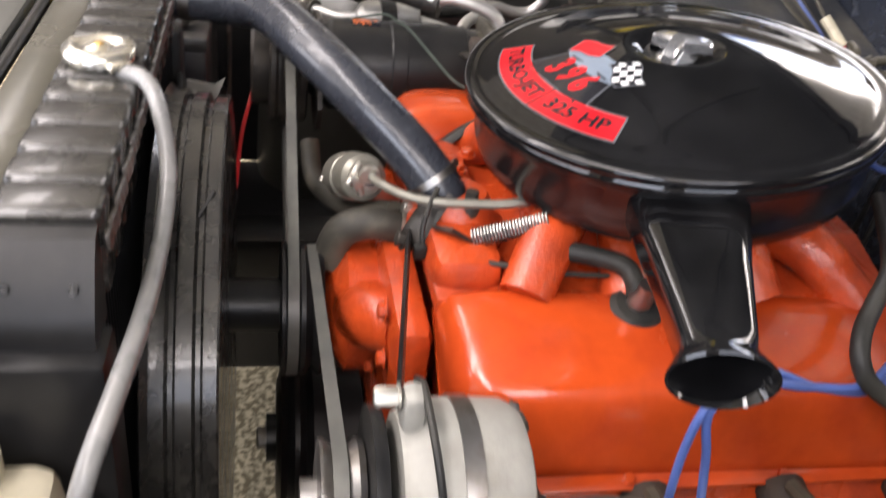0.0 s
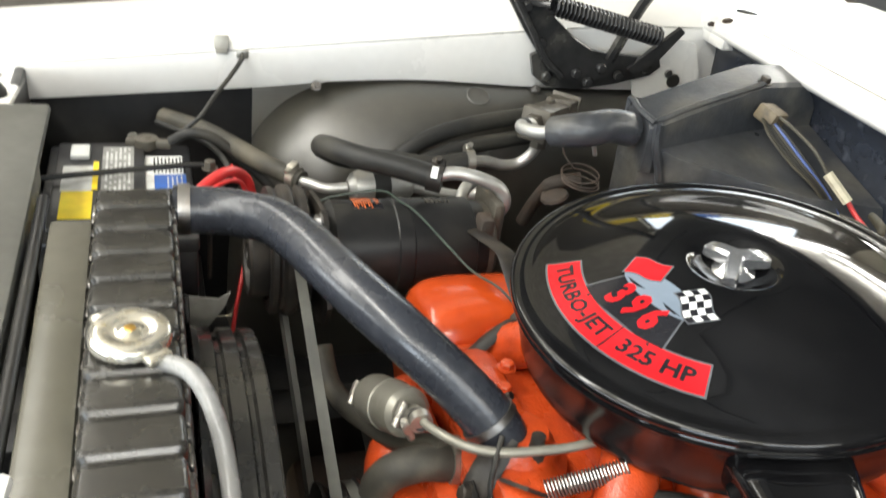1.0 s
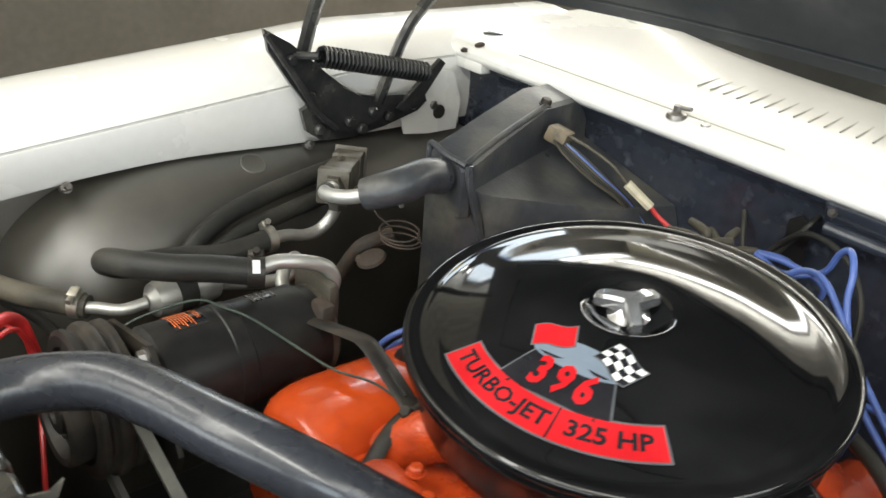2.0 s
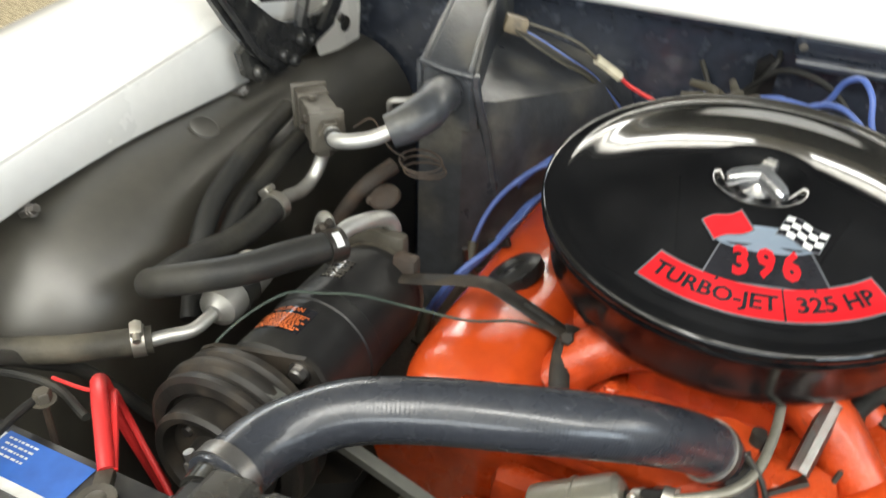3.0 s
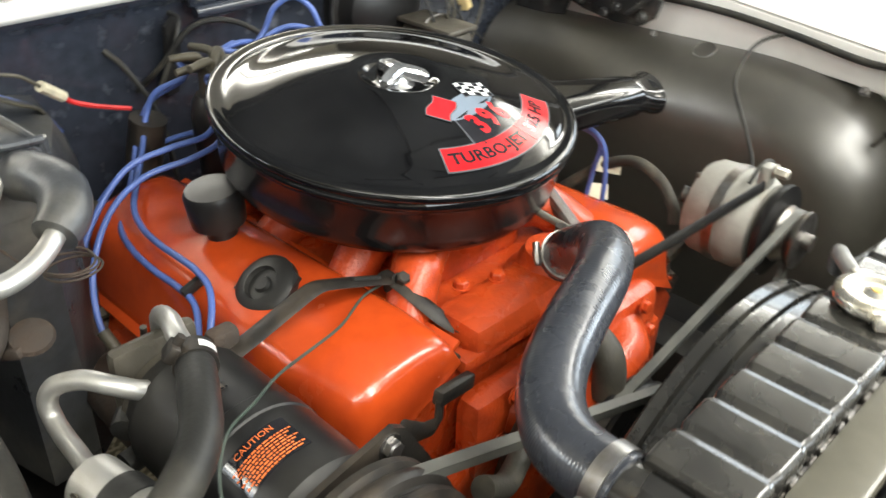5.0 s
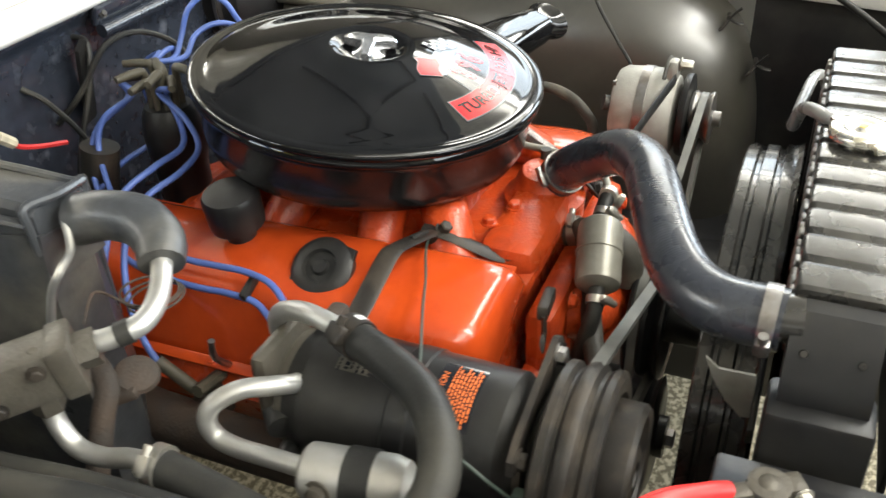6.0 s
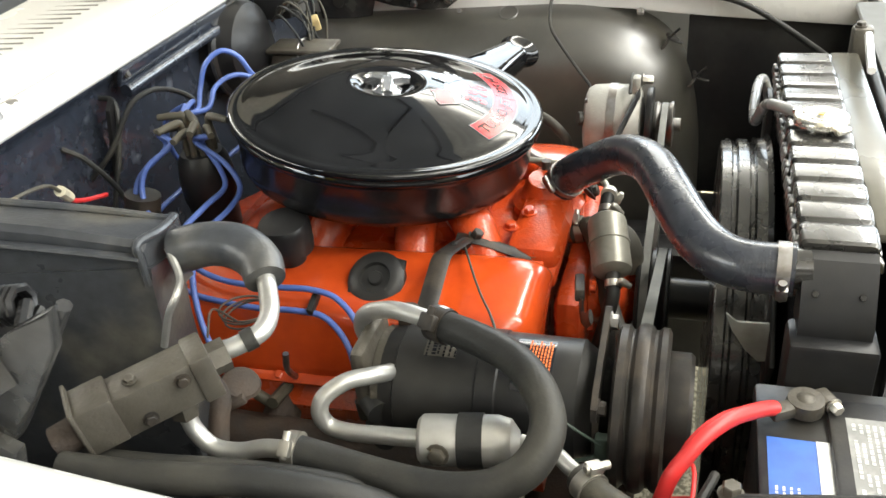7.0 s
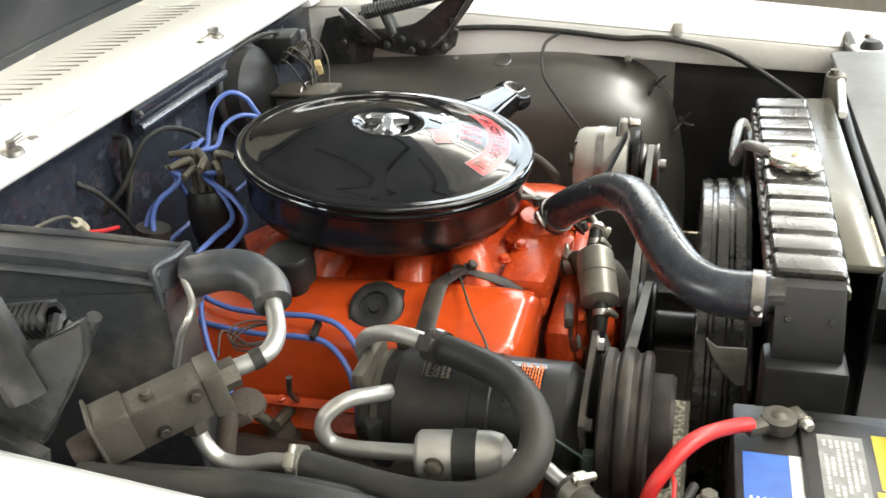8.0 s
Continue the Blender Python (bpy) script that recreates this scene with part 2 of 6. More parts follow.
def plate(outline, thick, m, bevel=0.0, bm=None):
    """A flat outline, (u, v) rows in the plane of the pose m, made thick along its z."""
    bm = bm or bmesh.new()
    low = [bm.verts.new(m @ V((u, v, -thick / 2))) for u, v in outline]
    top = [bm.verts.new(m @ V((u, v, thick / 2))) for u, v in outline]
    bm.faces.new(low[::-1])
    cap = bm.faces.new(top)
    n = len(low)
    sides = [bm.faces.new((low[i], low[(i + 1) % n], top[(i + 1) % n], top[i])) for i in range(n)]
    if bevel:
        edges = list(set(cap.edges))
        bmesh.ops.bevel(bm, geom=edges, offset=bevel, segments=2, profile=0.5, affect="EDGES")
    return bm


def loft(rings, bm=None, closed=True, caps=True):
    """Skins rows of points, ring after ring."""
    bm = bm or bmesh.new()
    vs = [[bm.verts.new(q) for q in ring] for ring in rings]
    n = len(vs[0])
    for a, b in zip(vs, vs[1:]):
        for k in range(n if closed else n - 1):
            j = (k + 1) % n
            bm.faces.new((a[k], a[j], b[j], b[k]))
    if caps and closed:
        bm.faces.new(vs[0])
        bm.faces.new(vs[-1])
    return bm


def sheet(rows, thick, push):
    """An open skin of rows of points made thick along push."""
    bm = bmesh.new()
    n = len(rows[0])
    p = V(push) * thick
    front = [[bm.verts.new(q) for q in row] for row in rows]
    back = [[bm.verts.new(V(q) + p) for q in row] for row in rows]
    for a, b in zip(front, front[1:]):
        for k in range(n - 1):
            bm.faces.new((a[k], a[k + 1], b[k + 1], b[k]))
    for a, b in zip(back, back[1:]):
        for k in range(n - 1):
            bm.faces.new((a[k], b[k], b[k + 1], a[k + 1]))
    rim = [(r, 0) for r in range(len(rows))] + [(len(rows) - 1, c) for c in range(1, n)]
    rim += [(r, n - 1) for r in range(len(rows) - 2, -1, -1)] + [(0, c) for c in range(n - 2, 0, -1)]
    for (r, c), (s, d) in zip(rim, rim[1:] + rim[:1]):
        bm.faces.new((front[r][c], front[s][d], back[s][d], back[r][c]))
    return bm


def bolt(at, axis, r=0.007, h=0.006, bm=None):
    """A hexagon head on a washer."""
    bm = lathe([(0, 0), (r * 1.35, 0), (r * 1.35, 0.0015), (0, 0.0015)], at, axis, 12, bm)
    return lathe([(0, 0.001), (r, 0.001), (r, h * 0.85), (r * 0.8, h), (0, h)], at, axis, 6, bm)


def clamp_on(parent, at, axis, r, width=0.013, name="hose_clamp", screw=(0, 0, 1), finish="zinc"):
    """A worm-drive clamp round a hose, with its screw housing and screw."""
    a = V(axis).normalized()
    bm = lathe([(r, -width / 2), (r + 0.0016, -width / 2), (r + 0.0016, width / 2), (r, width / 2)], at, a, 28)
    s = V(screw) - a * V(screw).dot(a)
    s.normalize()
    band = part(name, bm, finish, parent, "dark worm-drive clamp" if finish == "strap" else "zinc-plated steel worm-drive clamp")
    c = V(at) + s * (r + 0.005)
    cross = a.cross(s)
    q = Matrix((cross, a, s)).transposed().to_euler()
    sb = box(c, (0.016, width * 0.95, 0.009), 0.002, [math.degrees(v) for v in q])
    sb = lathe([(0, 0), (0.0042, 0), (0.0042, 0.024), (0.003, 0.026), (0, 0.026)], c - cross * 0.016, cross, 10, sb)
    part("clamp_screw", sb, finish, band)
    return band


def words(text, size, bold=0.0):
    """Flat mesh data of a text: corners and faces, the middle of the line at the origin."""
    cu = bpy.data.curves.new("words", "FONT")
    cu.body, cu.size, cu.align_x, cu.align_y, cu.offset, cu.resolution_u = text, size, "CENTER", "CENTER", bold, 2
    ob = bpy.data.objects.new("words", cu)
    scene.collection.objects.link(ob)
    me = bpy.data.meshes.new_from_object(ob.evaluated_get(bpy.context.evaluated_depsgraph_get()))
    vs, fs = [tuple(v.co) for v in me.vertices], [tuple(p.vertices) for p in me.polygons]
    bpy.data.objects.remove(ob)
    bpy.data.meshes.remove(me)
    return vs, fs


def lay(vs, fs, where, bm=None):
    """Lays flat corners through the function where(u, v) into the world."""
    bm = bm or bmesh.new()
    made = [bm.verts.new(where(v[0], v[1])) for v in vs]
    for f in fs:
        try:
            bm.faces.new([made[i] for i in f])
        except ValueError:
            pass
    return bm


def patch(u0, u1, v0, v1, nu, nv, where, bm=None):
    """A grid patch from u0 to u1 and v0 to v1 laid through where(u, v)."""
    bm = bm or bmesh.new()
    g = [[bm.verts.new(where(u0 + (u1 - u0) * i / nu, v0 + (v1 - v0) * j / nv)) for j in range(nv + 1)] for i in range(nu + 1)]
    for i in range(nu):
        for j in range(nv):
            bm.faces.new((g[i][j], g[i + 1][j], g[i + 1][j + 1], g[i][j + 1]))
    return bm


def wheel_house_tone():
    """Panels of the wheelhouse are a little duller than the rest of the black paint."""
    return mat("dull_black_undercoat", (0.032, 0.030, 0.024), 0.40, second=(0.048, 0.044, 0.034), mix_scale=5, mix=(0.35, 0.75), var=0.15, bump=0.05, bump_scale=60, rough_var=0.06, coat=0.7)


for key, level in (("satin", 0.35), ("rubber", 0.3), ("dusty_hose", 0.35), ("strap", 0.4)):
    M[key].node_tree.nodes["Principled BSDF"].inputs["Specular IOR Level"].default_value = level
M["undercoat"] = wheel_house_tone()
M["undercoat"].node_tree.nodes["Principled BSDF"].inputs["Specular IOR Level"].default_value = 1.0
M["undercoat"].node_tree.nodes["Principled BSDF"].inputs["Coat Roughness"].default_value = 0.36


# ---------------------------------------------------------------- the garage
def room():
    solo("floor", box((0, 0, -0.06), (9.0, 11.0, 0.12), 0), "concrete", "tan pebbled concrete garage floor", "floor", kind="structure", smooth=False)
    solo("ceiling", box((0, 0, 2.86), (9.0, 11.0, 0.1), 0), "ceiling", "plain white garage ceiling", "ceiling", kind="structure", smooth=False)
    # unseen north wall: the door opening is added for the daylight lamp
    w = bmesh.new()
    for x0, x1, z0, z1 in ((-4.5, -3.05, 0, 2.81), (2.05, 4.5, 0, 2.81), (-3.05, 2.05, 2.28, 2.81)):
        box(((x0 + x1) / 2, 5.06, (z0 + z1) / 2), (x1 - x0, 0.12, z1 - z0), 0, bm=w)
    solo("wall_north", w, "wall", "cream painted garage wall, unseen, with an added door opening", "wall", kind="structure", smooth=False)
    solo("wall_south", box((0, -5.06, 1.4), (9.0, 0.12, 2.8), 0), "wall", "cream painted garage wall", "wall", kind="structure", smooth=False)
    # window openings out of view, assumed from bright reflections
    holes = {-1: ((0.0, 1.72, 2.74, 0.90), (2.70, 0.92, 2.18, 1.20)), 1: ((-2.60, 2.15, 2.68, 1.15),)}
    count = 0
    for side, spans in holes.items():
        w = bmesh.new()
        y = -5.0
        for yc, z0, z1, half in spans:
            for y0, y1, a, b in ((y, yc - half, 0, 2.81), (yc - half, yc + half, 0, z0), (yc - half, yc + half, z1, 2.81)):
                box((side * 3.86, (y0 + y1) / 2, (a + b) / 2), (0.12, y1 - y0, b - a), 0, bm=w)
            y = yc + half
        box((side * 3.86, (y + 5.0) / 2, 1.405), (0.12, 5.0 - y, 2.81), 0, bm=w)
        # the unseen west wall is coloured dark too, to dim reflections and fill light
        solo("wall_west" if side < 0 else "wall_east", w, "dark_wall", "unseen garage wall, coloured dark for reflections, with two assumed windows" if side < 0 else "plain dark grey-brown garage wall with an assumed high window", "wall", kind="structure", smooth=False)
        for yc, z0, z1, half in spans:
            count += 1
            t = thing("window_%d" % count, (side * 3.86, yc, (z0 + z1) / 2), "unseen white framed garage window, assumed from reflections", "window", kind="structure")
            for y in (yc - half + 0.025, yc + half - 0.025):
                part("window_frame", box((side * 3.86, y, (z0 + z1) / 2), (0.06, 0.05, z1 - z0), 0.004), "ceiling", t)
            for z in (z0 + 0.025, z1 - 0.025):
                part("window_frame", box((side * 3.86, yc, z), (0.06, 2 * half, 0.05), 0.004), "ceiling", t)
    # a shelf with bins on the east wall
    t = thing("wall_shelf", (3.66, -1.9, 1.97), "plain wooden wall shelf under the window", "shelf")
    part("board", box((3.66, -1.9, 1.97), (0.26, 2.6, 0.03), 0.003), "wall", t)
    for y in (-3.0, -1.9, -0.8):
        part("bracket", box((3.70, y, 1.92), (0.18, 0.03, 0.07), 0.004), "steel", t)
    for y, m, w in ((-1.15, "paper_yellow", 0.42), (-1.70, "paper_yellow", 0.40), (-2.25, "paper_blue", 0.36)):
        b = thing("storage_bin", (3.66, y, 1.986), "open coloured plastic storage bin on the shelf", "storage bin", "bins on the shelf")
        part("tub", loft([[(3.66 + sx * k * 0.11, y + sy * k * w / 2, z) for sx, sy in ((-1, -1), (1, -1), (1, 1), (-1, 1))] for k, z in ((0.82, 1.986), (0.97, 2.13), (1.0, 2.13), (1.0, 2.145), (0.94, 2.145), (0.78, 2.0))]), m, b, smooth=False)
    for x, y, z, turn, watts in LAMPS:
        t = thing("ceiling_light", (x, y, z), "white fluorescent tube fixture hung from the ceiling", "ceiling light", "ceiling lights", turn=(0, 0, turn))
        part("housing", box((0, 0, 0.04), (2.46, 0.34, 0.05), 0.008), "ceiling", t, local=True)
        for u in (-1.0, 1.0):
            part("hanging_rod", tube([(u, 0, 0.06), (u, 0, 0.268)], 0.006, 8, 2), "steel", t, local=True)


room()


# ---------------------------------------------------------------- the car's body
def lip(y):
    """Height of the fender's lower inner lip along the car."""
    return 0.888 + 0.010 * math.exp(-(((y - 0.12) / 0.16) ** 2)) - 0.02 * max(0.0, y - 0.26) / 0.3 - 0.006 * max(0.0, -y)


def crease(y):
    """Height of the fold along the fender's inner edge, which falls towards the front."""
    return 0.9805 - 0.096 * max(-0.25, y)


def lean(side):
    """The car leans a little to one side."""
    return 0.0 if side > 0 else 0.034


def fender(side, parent):
    # the inner flange from the lip up to the fold, then the crown above the fold
    flange = [(0.762, -0.004), (0.744, 0.0), (0.741, 0.006), (0.738, 0.035)]
    crown = [(0.7355, -0.0035), (0.7365, -0.0005), (0.7450, 0.0), (0.7450, 0.0023), (0.7380, 0.003), (0.7400, 0.006), (0.752, 0.016), (0.768, 0.029), (0.80, 0.039), (0.85, 0.044), (0.90, 0.042), (0.945, 0.030), (0.972, 0.008), (0.985, -0.05)]
    low = lean(side)
    rows = []
    for i in range(41):
        y = -0.78 + i * 0.0400
        bow = 0.02 * max(0.0, (y - 0.45)) / 0.4
        line = [(x, lip(y) - low + dz) for x, dz in flange] + [(x, crease(y) - low + dz) for x, dz in crown] + [(0.99, 0.75), (0.985, 0.52), (0.965, 0.36)]
        rows.append([(side * (x - bow * (x > 0.79)), y, z) for x, z in line])
    part("fender", sheet(rows, 0.004, (side, 0, 0.2)), "white", parent, "glossy white front fender with a folded inner edge", angle=50)


def wheelhouse(side, parent):
    """A wheel arch pressed from one sheet: an arch in side view whose shoulder rounds over onto the flat inner face."""
    arch = spline([(-0.44, 0.872, 0), (-0.28, 0.878, 0), (-0.10, 0.885, 0), (0.03, 0.891, 0), (0.13, 0.893, 0), (0.215, 0.884, 0), (0.285, 0.861, 0), (0.338, 0.825, 0), (0.376, 0.772, 0), (0.402, 0.690, 0), (0.416, 0.580, 0), (0.420, 0.42, 0), (0.420, 0.28, 0)], 4)
    middle, r, face = V((-0.02, 0.26, 0)), 0.13, 0.622
    rows = []
    for q in arch:
        way = (middle - q).normalized() if q.x > -0.02 else V((0, -1, 0))
        far = (middle - q).length if q.x > -0.02 else q.y - 0.26
        row = [(side * (face + r + 0.03), q.x - way.x * 0.004, q.y - way.y * 0.004)]
        for d in (0.0, 0.002, 0.007, 0.015, 0.026, 0.040, 0.058, 0.080, 0.104, 0.130):
            p = q + way * d
            row.append((side * (face + r - math.sqrt(max(0.0, r * r - (r - d) ** 2))), p.x, p.y))
        for k in (0.45, 0.7, 0.95):
            p = q + way * max(0.14, far * k)
            row.append((side * (face - 0.002), p.x, p.y))
        rows.append([(x, y, z - 0.7 * lean(side)) for x, y, z in row])
    part("wheelhouse", sheet(rows, 0.003, (side, 0, 0)), "undercoat", parent, "satin black domed inner wheelhouse panel", angle=70)
    dimple = lathe([(0.0, 0.0), (0.016, 0.0), (0.019, 0.0012), (0.021, 0.0), (0.0, -0.004)], (side * 0.708, 0.012, 0.8845 - 0.7 * lean(side)), (-side * 0.45, 0, 0.9), 24)
    part("dimple", dimple, "undercoat", parent)


def car_body():
    car = thing("car_body", (0, 0, 0), "white car front body with black engine bay", "car")
    for side in (1, -1):
        fender(side, car)
        wheelhouse(side, car)
        # splash panel ahead of the wheelhouse and the strip of the fender's front end
        part("splash_panel", box((side * 0.765, 0.60, 0.66), (0.006, 0.44, 0.46), 0.002), "satin", car)
        for y, z in ((0.283, 0.884), (-0.10, 0.884)):
            b = box((side * 0.732, y, lip(y) - lean(side) - 0.002), (0.022, 0.014, 0.008), 0.002, (0, side * 25, 0))
            bolt((side * 0.728, y, lip(y) - lean(side) + 0.001), (-side, 0, 0.6), 0.006, 0.012, b)
            part("fender_clip", b, "steel", car)
        b = box((side * 0.740, 0.43 if side > 0 else 0.383, 0.954 - lean(side)), (0.012, 0.022, 0.022), 0.003, (0, side * 30, 0))
        box((side * 0.733, 0.43 if side > 0 else 0.383, 0.943 - lean(side)), (0.010, 0.018, 0.008), 0.002, bm=b)
        part("hood_bumper", b, "alt", car, "small grey hood bumper clip")
    # firewall with its ledge and strip
    fw = bmesh.new()
    box((0, -0.462, 0.68), (1.52, 0.02, 0.60), 0, bm=fw)
    part("firewall", fw, "firewall", car, "glossy black painted firewall")
    rows = []
    for i in range(25):
        x = -0.77 + i * 1.54 / 24
        rows.append([(x, -0.4515, 0.93), (x, -0.4485, 0.968), (x, -0.440, 0.984), (x, -0.430, 0.995), (x, -0.432, 1.004), (x, -0.452, 1.006)])
    part("firewall_ledge", sheet(rows, 0.006, (0, -1, -0.3)), "firewall", car, angle=60)
    strip = tube([(-0.36, -0.418, 0.966), (0.02, -0.418, 0.966)], 0.010, 10, 2)
    part("seal_strip", strip, "firewall", car, "rolled black metal strip")
    b = plate([(-0.012, -0.11), (0.012, -0.11), (0.016, 0.0), (0.0, 0.012), (-0.016, 0)], 0.006, pose(0.055, -0.425, 0.955, 80, 0, 15))
    part("firewall_bracket", b, "satin", car)
    # the cowl panel
    rows = []
    for i in range(49):
        x = -0.80 + i * 1.60 / 48
        bend = 0.16 * (abs(x) / 0.8) ** 2.2
        prof = [(-0.424, 1.002), (-0.411, 1.010), (-0.408, 1.018), (-0.412, 1.026), (-0.424, 1.033), (-0.46, 1.041), (-0.52, 1.046), (-0.60, 1.049), (-0.69, 1.051), (-0.77, 1.056)]
        rows.append([(x, y - bend * max(0, n - 5) / 4, z) for n, (y, z) in enumerate(prof)])
    part("cowl", sheet(rows, 0.004, (0, 0, -1)), "white", car, "white cowl panel below the windscreen", angle=60)
    for side in (1, -1):
        part("cowl_corner", box((side * 0.72, -0.47, 1.0), (0.10, 0.12, 0.03), 0.010), "white", car)
        part("washer_nozzle", lathe([(0, 0), (0.016, 0), (0.014, 0.006), (0.006, 0.009), (0.006, 0.018), (0, 0.018)], (side * 0.275, -0.426, 1.032), (0, 0.1, 1), 14), "steel", car)
        part("nozzle_tip", tube([(side * 0.275, -0.426, 1.047), (side * 0.252, -0.424, 1.050)], 0.0035, 8, 2), "steel", car)
        part("plug", lathe([(0, 0), (0.008, 0), (0.007, 0.003), (0, 0.003)], (side * 0.228, -0.430, 1.033), (0, 0.1, 1), 12), "steel", car)
    # black patch painting the shaded gap, with bolts and seam, at the cowl's corners
    for side in (1, -1):
        part("corner_gap_patch", plate([(-0.016, -0.006), (0.014, -0.009), (0.018, 0.008), (0.002, 0.004)], 0.003, pose(side * 0.717, -0.478, 1.0435, 0, 0, side * 25)), "rubber", car, "black patch for the shaded gap at the cowl corner")
        for x, y, z in ((0.716, -0.412, 1.0205), (0.694, -0.424, 1.033)):
            part("cowl_bolt", bolt((side * x, y, z), (0, 0.35, 1), 0.007, 0.004), "rust", car)
        part("cowl_seam", box((side * 0.36, -0.4375, 1.0362), (0.50, 0.0018, 0.0016), 0), "slot", car)
    # windscreen and its frame
    rows = []
    for i in range(33):
        x = -0.80 + i * 0.05
        bend = 0.20 * (abs(x) / 0.8) ** 2.2
        rows.append([(x, -0.755 - bend, 1.046), (x, -0.78 - bend, 1.075), (x, -1.03 - bend, 1.25), (x, -1.32 - bend, 1.44)])
    part("windscreen", sheet(rows, 0.006, (0, 0.4, 0.6)), "glass", car, "dark raked windscreen")
    rows2 = [[(x, y + 0.012, z + 0.004) for x, y, z in r[:2]] for r in rows]
    part("windscreen_seal", sheet(rows2, 0.008, (0, 0.4, 0.6)), "rubber", car)
    part("roof", box((0, -2.25, 1.44), (1.5, 1.6, 0.05), 0.02), "white", car)
    part("rear_deck", box((0, -3.65, 0.99), (1.84, 1.35, 0.04), 0.018), "white", car)
    part("rear_window", sheet([[(x, -2.98, 1.01), (x, -2.99, 1.43)] for x in (-0.72, 0.0, 0.72)], 0.006, (0, 1, 0)), "glass", car)
    for side in (1, -1):
        part("roof_pillar", tube([(side * 0.86, -0.98, 1.02), (side * 0.76, -1.50, 1.43)], 0.026, 10, 3), "white", car)
        part("roof_pillar", tube([(side * 0.84, -3.05, 1.00), (side * 0.74, -2.95, 1.43)], 0.035, 10, 3), "white", car)
        part("side_window", sheet([[(side * 0.87, y, 1.0), (side * 0.75, min(-1.45, y), 1.43)] for y in (-1.05, -2.0, -3.0)], 0.006, (-side, 0, 0)), "glass", car)
    part("tail_panel", box((0, -4.30, 0.72), (1.84, 0.05, 0.58), 0.02), "white", car)
    part("floor_pan", box((0, -2.5, 0.40), (1.80, 3.6, 0.03), 0.01), "satin", car)
    # fresh-air slots in the cowl: raised strips in grey for the shade inside the gaps
    slot = mesh_of(box((0, 0, 0), (0.0030, 0.078, 0.002), 0.0008, (0, 0, 8), seg=1))
    for i in range(34):
        ob = part("vent_slot", slot, "slot", car, local=True)
        ob.location = (-0.44 + i * 0.0235, -0.588, 1.0487)
    # the long plate with two screws under the cowl's edge, and a pale paper tag
    part("seal_plate", box((-0.165, -0.4185, 0.988), (0.385, 0.008, 0.030), 0.003, (-25, 0, 0)), "firewall", car)
    for x in (-0.345, 0.015):
        part("plate_screw", bolt((x, -0.413, 0.990), (0, 0.9, 0.4), 0.005, 0.005), "strap", car)
    part("paper_tag", box((-0.405, -0.4505, 0.975), (0.055, 0.004, 0.042), 0.001), "decal_line", car)
    # radiator support and front header
    part("support_top", box((-0.03, 0.6165, 0.922), (0.54, 0.041, 0.012), 0.005), "support", car, "grey painted radiator support panel")
    part("support_face", box((-0.03, 0.633, 0.80), (0.54, 0.006, 0.23), 0.002), "satin", car)
    part("header_panel", box((0.0, 0.710, 0.925), (1.09, 0.105, 0.014), 0.006), "header", car, "dull grey-green header panel ahead of the radiator")
    part("header_lip", box((0.0, 0.662, 0.915), (0.76, 0.008, 0.032), 0.003), "header", car)
    part("grille_panel", box((0, 0.93, 0.62), (1.7, 0.05, 0.52), 0.02), "satin", car)
    for side in (1, -1):
        # the fender's front bracket with its rubber bumper and bolts
        b = box((side * 0.655, 0.745, 0.905), (0.17, 0.075, 0.012), 0.005, (0, side * 8, 0))
        box((side * 0.573, 0.740, 0.880), (0.010, 0.065, 0.060), 0.004, bm=b)
        part("front_bracket", b, "white", car)
        part("bumper_stop", lathe([(0, 0), (0.020, 0), (0.020, 0.012), (0.014, 0.020), (0, 0.022)], (side * 0.600, 0.735, 0.915), (0, 0, 1), 18), "rubber", car)
        part("bracket_bolt", bolt((side * 0.675, 0.740, 0.919), (0, 0, 1), 0.008, 0.008), "steel", car)
    for side in (1, -1):
        part("support_wing", box((side * 0.60, 0.715, 0.75), (0.32, 0.014, 0.32), 0.004), "satin", car)
    part("latch_rod", tube([(-0.27, 0.650, 0.925), (-0.1, 0.648, 0.922), (0.30, 0.648, 0.920)], 0.0065, 10, 4), "satin", car)
    part("latch_link", tube([(-0.275, 0.642, 0.962), (-0.15, 0.632, 0.955)], 0.006, 8, 2), "white", car)
    b = box((-0.315, 0.640, 0.925), (0.030, 0.030, 0.075), 0.006)
    bolt((-0.315, 0.636, 0.963), (0, 0, 1), 0.007, 0.007, b)
    part("latch", b, "grimy_alu", car)
    # deepened frame rails and added dark sheets, so that gaps to the floor stay dark
    for side in (1, -1):
        part("frame_rail", box((side * 0.44, 0.1, 0.345), (0.09, 1.5, 0.28), 0.02), "satin", car)
    part("cross_member", box((0, 0.28, 0.36), (0.9, 0.16, 0.10), 0.03), "rust", car)
    for side in (1, -1):
        part("gap_sheet", box((side * 0.625, 0.06, 0.42), (0.285, 1.5, 0.012), 0.004), "satin", car)
    part("front_gap_sheet", box((0, 0.80, 0.40), (1.5, 0.20, 0.012), 0.004), "satin", car)
    part("support_low", box((0, 0.60, 0.40), (1.3, 0.06, 0.06), 0.01), "satin", car)
    for side in (1, -1):
        for y in (0.10, -2.7):
            w = lathe([(0.20, -0.10), (0.31, -0.10), (0.335, -0.07), (0.335, 0.07), (0.31, 0.10), (0.20, 0.10)], (side * 0.84, y, 0.335), (1, 0, 0), 40)
            part("tyre", w, "rubber", car)
            part("rim", lathe([(0, 0.04), (0.15, 0.04), (0.2, 0.09), (0.2, -0.09), (0, -0.09)], (side * 0.84, y, 0.335), (side, 0, 0), 32), "steel", car)
